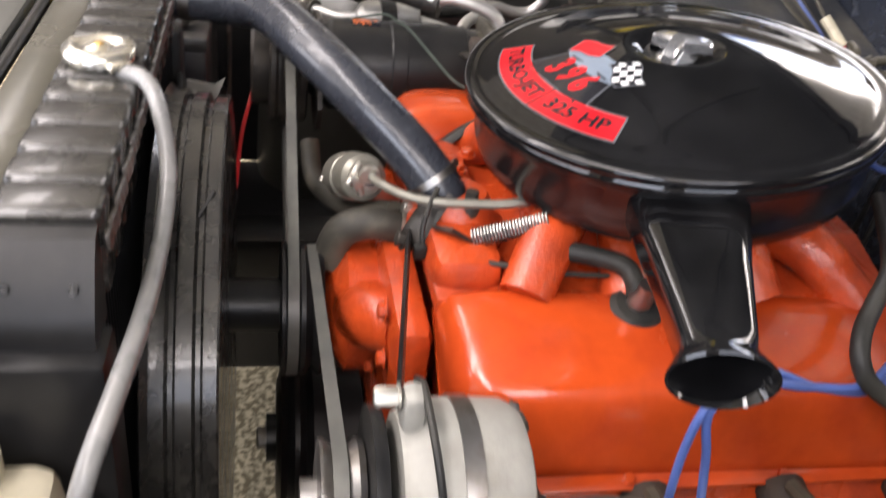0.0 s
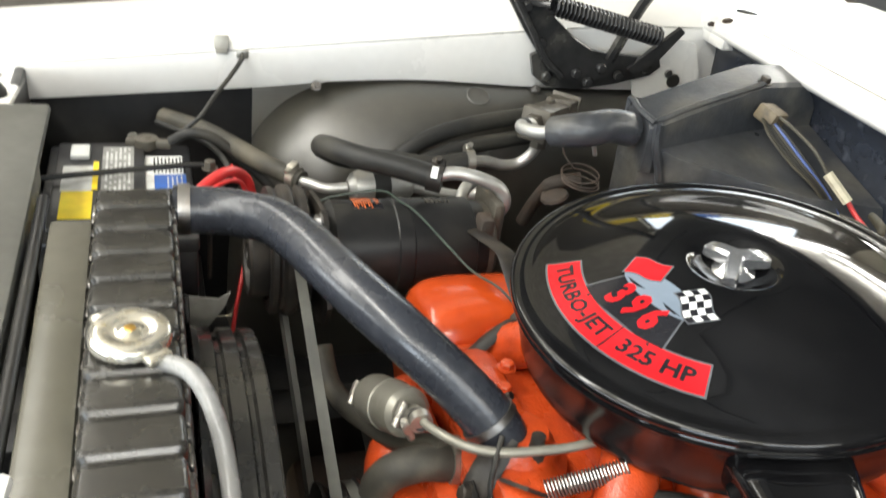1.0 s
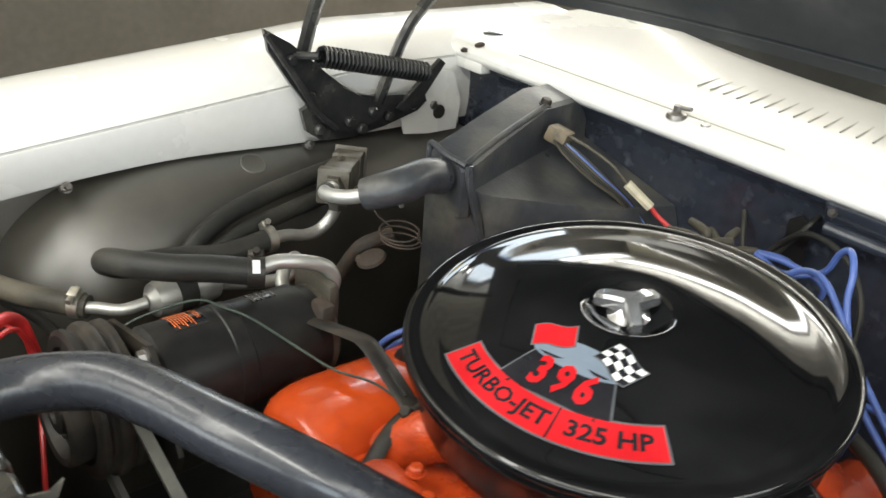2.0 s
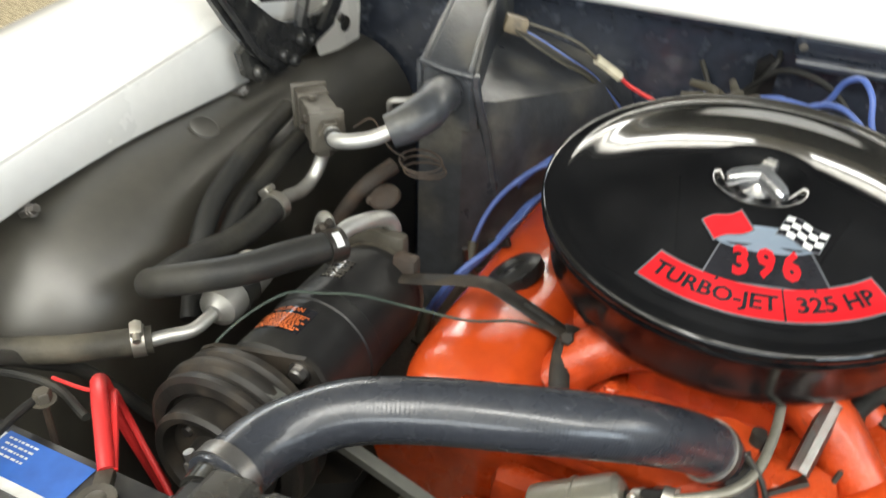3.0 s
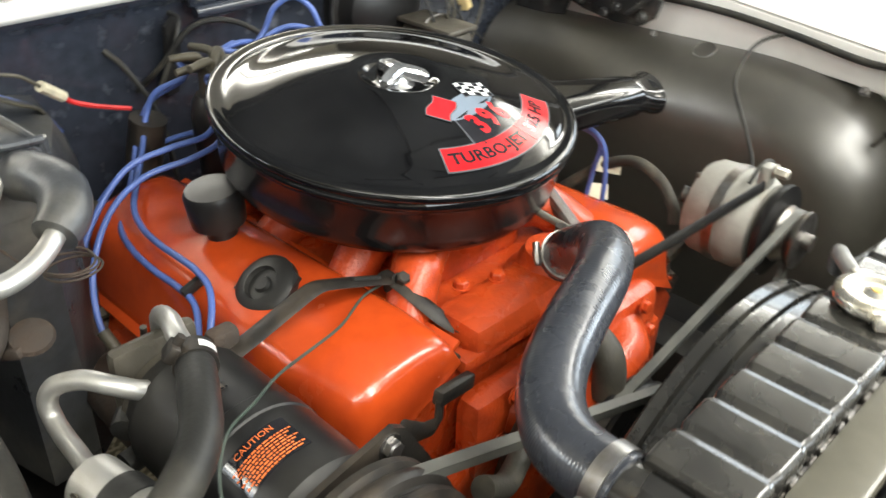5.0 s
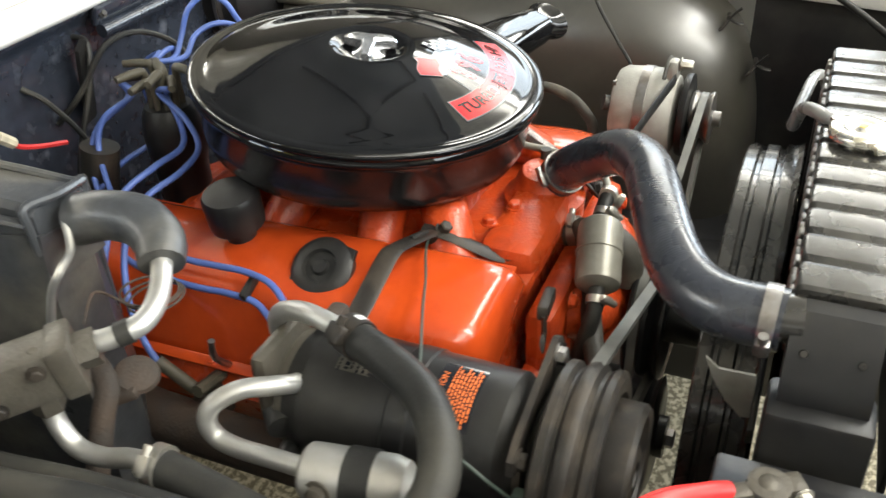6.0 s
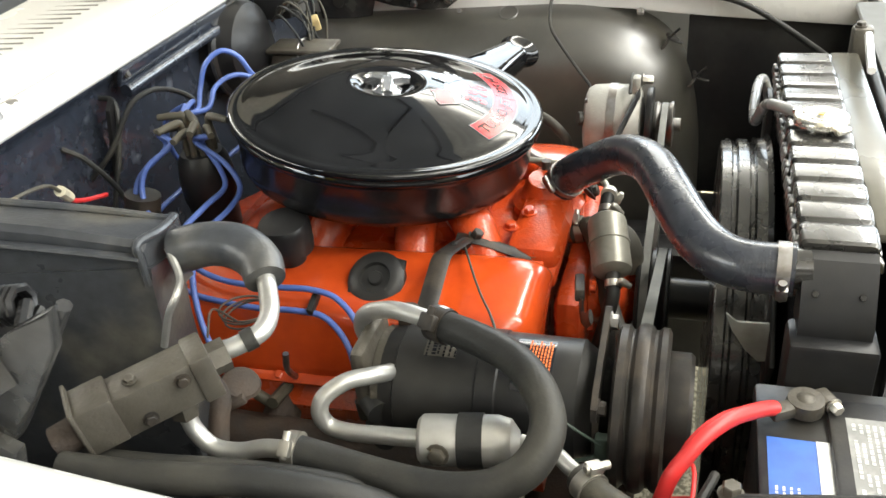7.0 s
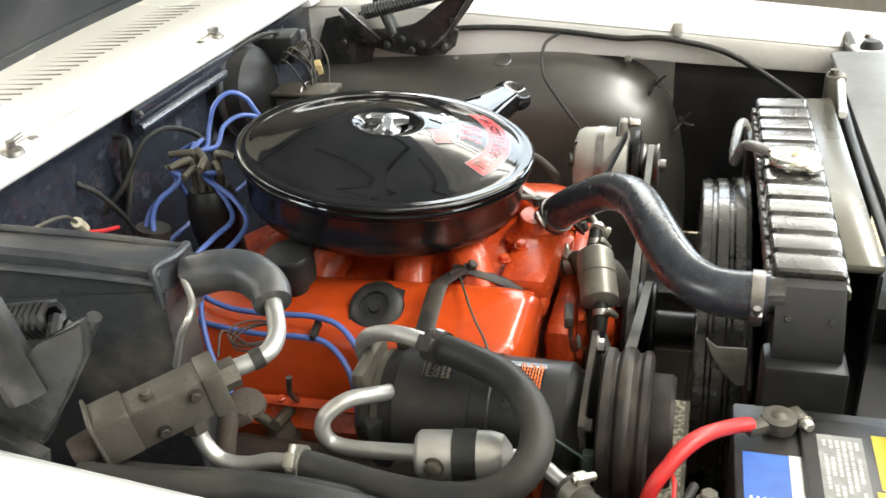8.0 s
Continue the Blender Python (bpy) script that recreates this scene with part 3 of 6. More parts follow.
        part("rear_quarter", box((side * 0.93, -2.5, 0.70), (0.10, 3.6, 0.62), 0.04), "white", car)


car_body()


def hood():
    h = thing("hood", (0, -0.316, 1.158), "open car hood with a dusty dark grey underside", "car hood", turn=(50, 0, 0))
    def arch(x, y):
        """The hood's crown: it falls to the corners, most at its rear edge."""
        return 0.018 - 0.052 * (abs(x) / 0.72) ** 2.2
    def skin(x0, x1, y0, y1, z, thick, nx=24, ny=10):
        rows = []
        for i in range(nx + 1):
            x = x0 + (x1 - x0) * i / nx
            rows.append([(x, y0 + (y1 - y0) * j / ny + 0.30 * arch(x, 0) - 0.006, z + 0.75 * arch(x, 0)) for j in range(ny + 1)])
        return sheet(rows, thick, (0, 0, 1))
    part("skin", skin(-0.72, 0.72, 0.0, 1.36, 0.046, 0.018), "white", h, "white outer skin", local=True)
    part("inner_panel", skin(-0.70, 0.70, 0.02, 1.34, 0.028, 0.014), "hood", h, local=True)
    for x in (-0.62, -0.24, 0.24, 0.62):
        part("rib", skin(x - 0.045, x + 0.045, 0.03, 1.33, 0.018, 0.012, 6), "hood", h, local=True)
    for y in (0.07, 0.55, 1.28):
        part("rib", skin(-0.68, 0.68, y - 0.05, y + 0.05, 0.0165, 0.012, 24, 3), "hood", h, local=True)
    # a grey strip along each rear corner of the hood
    for x0, x1 in ((-0.705, -0.60), (0.60, 0.705)):
        part("corner_flange", skin(x0, x1, -0.002, 0.040, 0.0125, 0.006, 8, 3), "support", h, "grey flange strip at the hood corner", local=True)
    part("rear_edge", skin(-0.71, 0.71, -0.006, 0.014, 0.016, 0.030, 24, 2), "hood", h, local=True)


hood()


def spring_hinge(side):
    t = thing("spring_hinge", (side * 0.71, -0.16, 0.89), "black hood hinge with a heavy coil spring", "hinge", "spring hinges")
    s = side
    flat = Matrix(((0, 0, 1, s * 0.716), (1, 0, 0, 0), (0, 1, 0, 0), (0, 0, 0, 1)))
    part("mount_plate", plate([(-0.27, 0.93), (-0.285, 0.885), (-0.34, 0.878), (-0.404, 0.878), (-0.410, 0.93), (-0.385, 0.985), (-0.350, 0.992), (-0.32, 0.975)], 0.006, flat, 0.002), "white" if side > 0 else "hinge", t, "white mounting plate" if side > 0 else "")
    # black disc laid on the plate for its shaded hole
    part("plate_hole_disc", lathe([(0, 0), (0.013, 0), (0.012, 0.003), (0, 0.003)], (s * 0.7125, -0.359, 0.916), (-s, 0, 0), 16), "rubber", t)
    flat = Matrix(((0, 0, 1, s * 0.695), (1, 0, 0, 0), (0, 1, 0, 0), (0, 0, 0, 1)))
    part("lower_arm", plate([(0.004, 1.094), (-0.004, 1.060), (-0.040, 1.010), (-0.082, 0.958), (-0.120, 0.925), (-0.165, 0.916), (-0.215, 0.930), (-0.225, 0.950), (-0.190, 0.965), (-0.140, 0.990), (-0.085, 1.035), (-0.040, 1.070)], 0.010, flat, 0.003), "hinge", t)
    part("arm_flange", tube([(s * 0.684, 0.003, 1.088), (s * 0.682, -0.045, 1.020), (s * 0.682, -0.085, 0.962), (s * 0.684, -0.122, 0.930)], 0.006, 8, 5), "hinge", t)
    flat = Matrix(((0, 0, 1, s * 0.706), (1, 0, 0, 0), (0, 1, 0, 0), (0, 0, 0, 1)))
    part("base_bracket", plate([(-0.068, 0.960), (-0.078, 0.925), (-0.105, 0.906), (-0.16, 0.902), (-0.23, 0.912), (-0.300, 0.930), (-0.318, 0.945), (-0.310, 0.965), (-0.270, 0.962), (-0.20, 0.968), (-0.12, 0.985)], 0.012, flat, 0.003), "hinge", t)
    part("rear_link", plate([(-0.245, 0.945), (-0.262, 0.935), (-0.300, 0.960), (-0.340, 1.012), (-0.330, 1.020), (-0.290, 0.985)], 0.010, Matrix(((0, 0, 1, s * 0.690), (1, 0, 0, 0), (0, 1, 0, 0), (0, 0, 0, 1))), 0.002), "hinge", t)
    part("upper_arm", tube([(s * 0.705, -0.062, 1.02), (s * 0.70, -0.105, 1.16), (s * 0.69, -0.20, 1.34)], 0.011, 8, 4, flat=1.6), "hinge", t)
    part("rear_arm", tube([(s * 0.705, -0.215, 0.95), (s * 0.70, -0.27, 1.08), (s * 0.69, -0.36, 1.17)], 0.010, 8, 4, flat=1.6), "hinge", t)
    a, b = V((s * 0.651, -0.066, 1.058)), V((s * 0.643, -0.262, 1.016))
    line = []
    ax = (b - a).normalized()
    u = ax.orthogonal().normalized()
    v = ax.cross(u)
    turns = 27
    for i in range(turns * 8 + 1):
        k = i / (turns * 8)
        g = 2 * math.pi * i / 8
        line.append(a.lerp(b, k) + (u * math.cos(g) + v * math.sin(g)) * 0.0135)
    part("coil_spring", tube(line, 0.0037, 6, curve=False), "satin", t)
    part("spring_hook", tube([b, b + ax * 0.02 + V((s * 0.03, 0, -0.005))], 0.006, 8, 2), "hinge", t)
    part("spring_hook", tube([a, a - ax * 0.02 + V((s * 0.035, 0, -0.01))], 0.006, 8, 2), "hinge", t)
    for y, z in ((-0.10, 0.926), (-0.150, 0.935), (-0.195, 0.945), (-0.235, 0.93), (-0.285, 0.945), (-0.075, 0.985), (-0.040, 1.045), (-0.175, 0.92)):
        part("rivet", lathe([(0, 0), (0.010, 0), (0.010, 0.005), (0.007, 0.009), (0, 0.010)], (s * (0.698 if z < 0.948 and y < -0.22 or y > -0.11 and z < 0.95 else 0.689), y, z), (-s, 0, 0), 12), "hinge", t)
    part("bolt", bolt((s * 0.716, -0.345, 0.93), (-s, 0, 0), 0.008, 0.008), "steel", t)
    return t


for side in (1, -1):
    hinge = spring_hinge(side)
    hinge.location += V((0, 0.0 if side > 0 else -0.015, -lean(side)))


# ---------------------------------------------------------------- the engine
def slope(y):
    """The engine's lean: higher towards the front."""
    return 0.028 * (y - 0.05)


def valve_cover(side, parent):
    rail = [(0.150, 0.790), (0.155, 0.797), (0.160, 0.807), (0.168, 0.816), (0.180, 0.8215), (0.200, 0.8225), (0.225, 0.8195), (0.250, 0.8145), (0.270, 0.8090), (0.282, 0.8045), (0.2905, 0.7985), (0.2965, 0.7890), (0.3005, 0.7760), (0.3045, 0.745), (0.308, 0.722), (0.310, 0.712)]
    base = (V((0.150, 0.790)), V((0.310, 0.712)))
    ends = [(-0.300, 0.10, 0.16), (-0.299, 0.45, 0.14), (-0.295, 0.72, 0.10), (-0.287, 0.88, 0.05), (-0.274, 0.96, 0.02), (-0.255, 1.0, 0), (-0.12, 1.0, 0), (0.02, 1.0, 0), (0.14, 1.0, 0), (0.165, 1.0, 0.0), (0.185, 0.993, 0.008), (0.202, 0.972, 0.025), (0.216, 0.935, 0.050), (0.228, 0.870, 0.085), (0.237, 0.770, 0.12), (0.243, 0.63, 0.155), (0.2465, 0.45, 0.19), (0.2480, 0.24, 0.21), (0.2485, 0.05, 0.22)]
    rings = []
    for y, h, draw in ends:
        ring = []
        for x, z in rail:
            p = V((x, z))
            k = (p - base[0]).dot(base[1] - base[0]) / (base[1] - base[0]).length_squared
            foot = base[0].lerp(base[1], k)
            # the ends draw in from the rails as well
            foot2 = base[0].lerp(base[1], k * (1 - draw) + draw * 0.25)
            q = foot2 + (p - foot) * h
            ring.append((side * q.x, y, q.y + slope(y)))
        under = [(side * 0.30, y, 0.704 + slope(y)), (side * 0.156, y, 0.780 + slope(y))]
        rings.append(ring + under)
    # the far bank sits a little lower and nearer the middle
    dx, dz = (0.0, 0.0) if side > 0 else (0.026, -0.032)
    rings = [[(x + dx, y, z + dz) for x, y, z in ring] for ring in rings]
    part("valve_cover", loft(rings), "orange", parent, "glossy orange pressed-steel valve cover", angle=70)
    # the flange round its foot
    for x, z, w in ((0.1475, 0.790, 0.018), (0.314, 0.707, 0.016)):
        part("cover_flange", box((side * x + dx, -0.030, z + dz + slope(-0.03)), (w, 0.53, 0.006), 0.002, (math.degrees(math.atan(0.028)), side * 27, 0)), "orange", parent)
    gasket = box((side * 0.228 + dx, -0.027, 0.744 + dz + slope(-0.027)), (0.180, 0.54, 0.006), 0.001, (math.degrees(math.atan(0.028)), side * 27, 0))
    part("gasket", gasket, "strap", parent)
    for y in (-0.24, -0.08, 0.08, 0.22):
        part("cover_bolt", bolt((side * 0.314 + dx, y, 0.709 + dz + slope(y)), (side * 0.45, 0, 0.9), 0.006, 0.006), "orange", parent)


def engine():
    e = thing("engine", (0, 0, 0.45), "orange painted big-block engine with black fittings", "engine")
    # block and heads
    prof = [(0.0, 0.775), (0.146, 0.775), (0.30, 0.700), (0.325, 0.672), (0.315, 0.64), (0.22, 0.56), (0.19, 0.42), (0, 0.42)]
    ring = [(x, z) for x, z in prof] + [(-x + 0.024 * (x > 0.14), z - 0.032 * (x > 0.14)) for x, z in prof[::-1] if x > 0]
    part("block", loft([[(x, y, z + slope(y)) for x, z in ring] for y in (-0.30, 0.235)]), "orange_cast", e, smooth=False)
    # unseen pan, added to block the floor where the gap is dark
    part("oil_pan", box((0, -0.10, 0.34), (0.29, 0.50, 0.17), 0.03), "rust", e, "unseen oil pan that keeps the gap below the engine dark")
    for side in (1, -1):
        valve_cover(side, e)
        # exhaust manifold
        bm = tube([(side * 0.345, -0.26, 0.63), (side * 0.365, -0.1, 0.645), (side * 0.365, 0.08, 0.645), (side * 0.345, 0.20, 0.62)], 0.030, 12, 6)
        em = part("exhaust_manifold", bm, "rust", e, "rusty dark exhaust manifold")
        for y in (-0.22, -0.08, 0.06, 0.18):
            part("port", tube([(side * 0.29, y, 0.66), (side * 0.35, y, 0.648)], 0.024, 10, 2), "rust", em)
        for i, y in enumerate((-0.23, -0.09, 0.05, 0.19)):
            part("spark_plug_boot", tube([(side * 0.315, y + 0.02, 0.69), (side * 0.36, y + 0.02, 0.70)], 0.008, 8, 2), "boot", e)
    # intake manifold: plenum, runners, crossover
    bm = bmesh.new()
    box((0, -0.02, 0.795), (0.17, 0.30, 0.06), 0.02, bm=bm)
    part("intake_manifold", bm, "orange_cast", e)
    for side in (1, -1):
        for y0, y1 in ((-0.11, -0.20), (-0.05, -0.085), (0.045, 0.06), (0.10, 0.165)):
            bm = tube([(side * 0.055, y0, 0.822 + slope(y0)), (side * 0.105, (y0 + y1) / 2, 0.822 + slope(y1)), (side * 0.152, y1, 0.782 + slope(y1))], [0.028, 0.029, 0.027], 14, 6, flat=1.0)
            part("runner", bm, "orange_cast", e)
    part("valley_cover", box((0, 0.0, 0.772), (0.30, 0.50, 0.02), 0.006), "orange_cast", e)
    part("crossover", box((0.0, 0.215, 0.788), (0.27, 0.075, 0.052), 0.022), "orange_cast", e)
    part("thermostat_housing", lathe([(0, -0.03), (0.052, -0.03), (0.052, -0.005), (0.040, 0.004), (0.036, 0.020), (0.030, 0.030), (0, 0.034)], (-0.030, 0.212, 0.800), (0.05, 0.05, 1), 28), "orange_cast", e)
    part("water_neck", tube([(-0.032, 0.216, 0.795), (-0.028, 0.224, 0.812), (-0.018, 0.240, 0.835)], 0.0225, 18, 5), "orange_cast", e)
    for x, y, z in ((0.046, 0.198, 0.814), (-0.080, 0.225, 0.806), (0.10, 0.235, 0.795), (0.085, 0.18, 0.812)):
        part("bolt", bolt((x, y, z), (0, 0, 1), 0.008, 0.009), "filter" if x > 0.09 else "orange_cast", e)
    part("carburettor", box((0, -0.005, 0.852), (0.13, 0.17, 0.055), 0.01), "grimy_alu", e, "grimy cast-metal carburettor")
    part("carb_flange", box((0, -0.005, 0.832), (0.15, 0.19, 0.014), 0.004), "rubber", e)
    # front: timing cover and water pump
    bm = lathe([(0, 0), (0.15, 0), (0.15, 0.02), (0.12, 0.034), (0, 0.036)], (0, 0.250, 0.58), (0, 1, 0), 36)
    part("timing_cover", bm, "orange_cast", e)
    bm = box((0, 0.268, 0.70), (0.34, 0.04, 0.11), 0.018)
    box((0.0, 0.262, 0.635), (0.42, 0.03, 0.09), 0.014, bm=bm)
    part("front_plate", bm, "orange_cast", e)
    bm = lathe([(0, 0), (0.075, 0), (0.075, 0.045), (0.05, 0.06), (0.034, 0.07), (0.034, 0.11), (0, 0.11)], (0.0, 0.275, 0.660), (0, 1, 0), 32)
    for x, z in ((0.105, 0.69), (-0.105, 0.69)):
        tube([(0, 0.30, 0.66), (x * 0.7, 0.295, 0.70), (x, 0.268, z + 0.02)], [0.04, 0.036, 0.032], 14, 5, bm)
    part("water_pump", bm, "orange_cast", e)
    part("pump_inlet", tube([(0.004, 0.300, 0.70), (0.012, 0.330, 0.715)], 0.018, 12, 2), "orange_cast", e)
    for x, z in ((0.05, 0.71), (-0.055, 0.705), (0.07, 0.63), (-0.07, 0.63), (0.14, 0.70), (-0.14, 0.70), (0.12, 0.75), (-0.12, 0.745)):
        part("bolt", bolt((x, 0.292, z), (0, 1, 0), 0.008, 0.008), "orange_cast", e)
    part("bypass_outlet", tube([(0.0, 0.240, 0.762), (0.001, 0.262, 0.762)], 0.017, 12, 2), "orange_cast", e)
    part("dipstick_tube", tube([(0.30, -0.06, 0.69), (0.34, -0.05, 0.74), (0.345, -0.045, 0.77)], 0.004, 8, 4), "steel", e)
    # oil filler cap and breather on the covers
    cap = lathe([(0, -0.012), (0.033, -0.012), (0.037, -0.006), (0.037, 0.004), (0.030, 0.010), (0.020, 0.011), (0.018, 0.006), (0.010, 0.006), (0.008, 0.010), (0, 0.010)], (0.243, 0.043, 0.818), (0.58, 0, 0.81), 28)
    part("oil_filler_cap", cap, "satin", e, "black twist-on oil filler cap")
    c, n = V((0.2445, 0.043, 0.8200)), V((0.58, 0, 0.81)).normalized()
    q = V((-0.50, 0.75, 0.36))
    q = (q - n * q.dot(n)).normalized()
    part("filler_tab", plate([(-0.044, 0.0), (-0.036, -0.010), (0.036, -0.010), (0.044, 0.0), (0.036, 0.010), (-0.036, 0.010)], 0.005, Matrix.Translation(c) @ Matrix((q, n.cross(q), n)).transposed().to_4x4(), 0.002), "satin", e)
    part("breather", lathe([(0, 0), (0.018, 0), (0.020, 0.018), (0.032, 0.020), (0.033, 0.030), (0.034, 0.058), (0.031, 0.064), (0.010, 0.0655), (0, 0.0655)], (0.212, -0.085, 0.816), (0.12, 0, 1), 28), "satin", e, "black push-in crankcase breather")
    # the same side: valve and grommet on the other cover
    part("pcv_grommet", lathe([(0.010, 0), (0.024, 0), (0.027, 0.006), (0.022, 0.012), (0.010, 0.012)], (-0.176, 0.060, 0.786), (-0.28, 0, 0.96), 20), "rubber", e)
    part("pcv_valve", lathe([(0, 0), (0.012, 0), (0.012, 0.016), (0.008, 0.022), (0.008, 0.034), (0, 0.034)], (-0.176, 0.060, 0.792), (-0.28, 0, 0.96), 16), "steel", e)
    return e


engine()


# ---------------------------------------------------------------- the air cleaner
TILT = (-7.06, -0.8, 0)
LID = [(0.0, 0.0205), (0.022, 0.0205), (0.030, 0.0210), (0.036, 0.0232), (0.041, 0.0270), (0.046, 0.0304), (0.051, 0.0320), (0.060, 0.0314), (0.085, 0.0281), (0.115, 0.0226), (0.135, 0.0180), (0.155, 0.0128), (0.172, 0.0080), (0.184, 0.0054), (0.191, 0.0044), (0.197, 0.0026), (0.201, 0.0012), (0.206, 0.0014), (0.2115, 0.0024), (0.216, 0.0018), (0.2186, -0.0015), (0.2188, -0.006), (0.217, -0.0085), (0.2155, -0.0095), (0.2165, -0.0115), (0.2175, -0.0145), (0.216, -0.0185), (0.211, -0.0200)]


def lid_height(r):
    return float(np.interp(r, [p[0] for p in LID[:15]], [p[1] for p in LID[:15]]))


def air_cleaner():
    t = thing("air_cleaner", (0.0075, -0.007, 0.955), "glossy black round air cleaner with a snorkel and engine decal", "air cleaner", turn=TILT)
    fine = []
    for (r0, z0), (r1, z1) in zip(LID, LID[1:]):
        fine.append((r0, z0))
    fine.append(LID[-1])
    fine += [(0.205, -0.019), (0.0, -0.012)]
    part("lid", lathe(fine, seg=128), "gloss", t, local=True, angle=60)
    pan = [(0.205, -0.0195), (0.2100, -0.021), (0.2100, -0.026), (0.2065, -0.030), (0.2065, -0.060), (0.2050, -0.072), (0.2005, -0.081), (0.188, -0.0865), (0.150, -0.0885), (0.105, -0.091), (0.075, -0.094), (0.070, -0.11), (0.0, -0.11)]
    part("pan", lathe(pan, seg=96), "pan", t, "black sheet-metal lower pan", local=True, angle=60)
    # snorkel
    a = V((-0.165, 0.048, -0.046))
    b = V((-0.394, 0.112, -0.046))
    d = (b - a).normalized()
    s = V((0, 0, 1)).cross(d).normalized()

    def ring(k, w, h, lift=0.0):
        c = a.lerp(b, k) + V((0, 0, lift))
        out = []
        for i in range(32):
            g = 2 * math.pi * i / 32
            u, v = math.cos(g), math.sin(g)
            m = 5.0
            f = (abs(u) ** m + abs(v) ** m) ** (-1 / m)
            out.append(c + s * u * f * w / 2 + V((0, 0, 1)) * v * f * h / 2)
        return out

    def oval(k, w, h):
        c = a.lerp(b, k)
        return [c + s * math.cos(2 * math.pi * i / 32) * w / 2 + V((0, 0, 1)) * math.sin(2 * math.pi * i / 32) * h / 2 for i in range(32)]

    rings = [ring(0.0, 0.112, 0.046), ring(0.10, 0.108, 0.046), ring(0.5, 0.078, 0.045), ring(0.86, 0.056, 0.044), oval(0.91, 0.060, 0.046), oval(0.95, 0.070, 0.050), oval(0.985, 0.078, 0.055), oval(1.0, 0.080, 0.056), oval(1.005, 0.076, 0.052), oval(0.985, 0.068, 0.046), oval(0.92, 0.052, 0.038), oval(0.6, 0.050, 0.036)]
    part("snorkel", loft(rings), "gloss", t, "glossy black tapered intake snorkel with an oval mouth", local=True, angle=50)
    bolt_m = bmesh.new()
    for k in (-1, 1):
        c = a.lerp(b, 0.06) + s * k * 0.062 + V((0, 0, 0.012))
        lathe([(0, 0), (0.006, 0), (0.006, 0.004), (0.003, 0.006), (0, 0.006)], c, (0, 0, 1), 10, bolt_m)
    part("snorkel_screw", bolt_m, "chrome", t, local=True)
    # wing nut: a domed foot with three rounded wings
    nut = lathe([(0, 0.006), (0.021, 0.006), (0.023, 0.008), (0.021, 0.0100), (0.015, 0.0125), (0.011, 0.018), (0.008, 0.020), (0, 0.020)], (0, 0, LID[0][1] - 0.010), seg=40)
    wn = part("wing_nut", nut, "nut", t, "chromed three-lobed wing nut", local=True, angle=60)
    for i in range(3):
        g = radians(20 + 120 * i)
        w, c = V((math.cos(g), math.sin(g), 0)), V((-math.sin(g), math.cos(g), 0))
        rings = []
        for r, half, top, low in ((-0.004, 0.0088, 0.0305, 0.0150), (0.006, 0.0084, 0.0310, 0.0150), (0.020, 0.0078, 0.0290, 0.0155), (0.031, 0.0070, 0.0260, 0.0140), (0.0350, 0.0050, 0.0230, 0.0135)):
            rings.append([w * r + c * (half * u) + V((0, 0, LID[0][1] - 0.010 + low + (top - low) * v)) for u, v in ((-1, 0.0), (-1, 0.75), (-0.72, 1.0), (0.72, 1.0), (1, 0.75), (1, 0.0))])
        part("wing", loft(rings), "nut", wn, local=True, angle=25)
    # decal, laid on the lid's curve; u runs round the lid, v outwards
    mid = radians(103.0)
    raise_by = 0.0006

    def at(u, v, up=0.0):
        """u metres to the reader's right at radius v (flat block lettering); the reader stands outside the lid."""
        p = V((math.cos(mid), math.sin(mid), 0)) * v + V((math.sin(mid), -math.cos(mid), 0)) * -u
        return V((p.x, p.y, lid_height(p.length) + raise_by + up))

    def arc(u, v, up=0.0):
        g = mid + u / 0.166
        return V((math.cos(g) * v, math.sin(g) * v, lid_height(v) + raise_by + up))

    half = 0.166 * radians(38.2)
    outline = patch(-half - 0.002, half + 0.002, 0.1475, 0.1835, 40, 4, lambda u, v: arc(u, v))
    part("decal_outline", outline, "decal_line", t, local=True, kind="")
    part("decal_band", patch(-half, half, 0.1495, 0.1815, 40, 4, lambda u, v: arc(u, v, 0.0003)), "decal_red", t, "red decal band with black lettering", local=True)
    vs, fs = words("TURBO-JET", 0.0215, 0.0006)
    part("lettering", lay(vs, fs, lambda u, v: arc(u * 1.08 - 0.047, 0.1655 - v, 0.0006)), "decal_black", t, "TURBO-JET in black letters", local=True, smooth=False)
    vs, fs = words("325 HP", 0.0215, 0.0006)
    part("lettering", lay(vs, fs, lambda u, v: arc(u * 1.15 + 0.063, 0.1655 - v, 0.0006)), "decal_black", t, "325 HP in black letters", local=True, smooth=False)
    part("decal_divider", patch(0.0145, 0.0163, 0.1495, 0.1815, 1, 4, lambda u, v: arc(u, v, 0.0006)), "decal_black", t, local=True)
    # number block
    wide = lambda v: 0.040 + (v - 0.105) * 0.42
    part("decal_block_outline", patch(-1, 1, 0.1010, 0.1480, 8, 6, lambda u, v: at(u * (wide(v) + 0.002), v)), "decal_line", t, local=True)
    part("decal_block", patch(-1, 1, 0.1025, 0.1468, 8, 6, lambda u, v: at(u * wide(v), v, 0.0003)), "decal_black", t, "black decal block with red numerals", local=True)
    for i, digit in enumerate("396"):
        vs, fs = words(digit, 0.044, 0.0017)
        part("numeral", lay(vs, fs, lambda u, v: at(u * 0.74 + (i - 1) * 0.0222, 0.1245 - v * 0.98, 0.0006)), "decal_red", t, "%s in red block lettering" % digit, local=True, smooth=False)
    ell = [(math.cos(2 * math.pi * i / 40), math.sin(2 * math.pi * i / 40)) for i in range(40)]
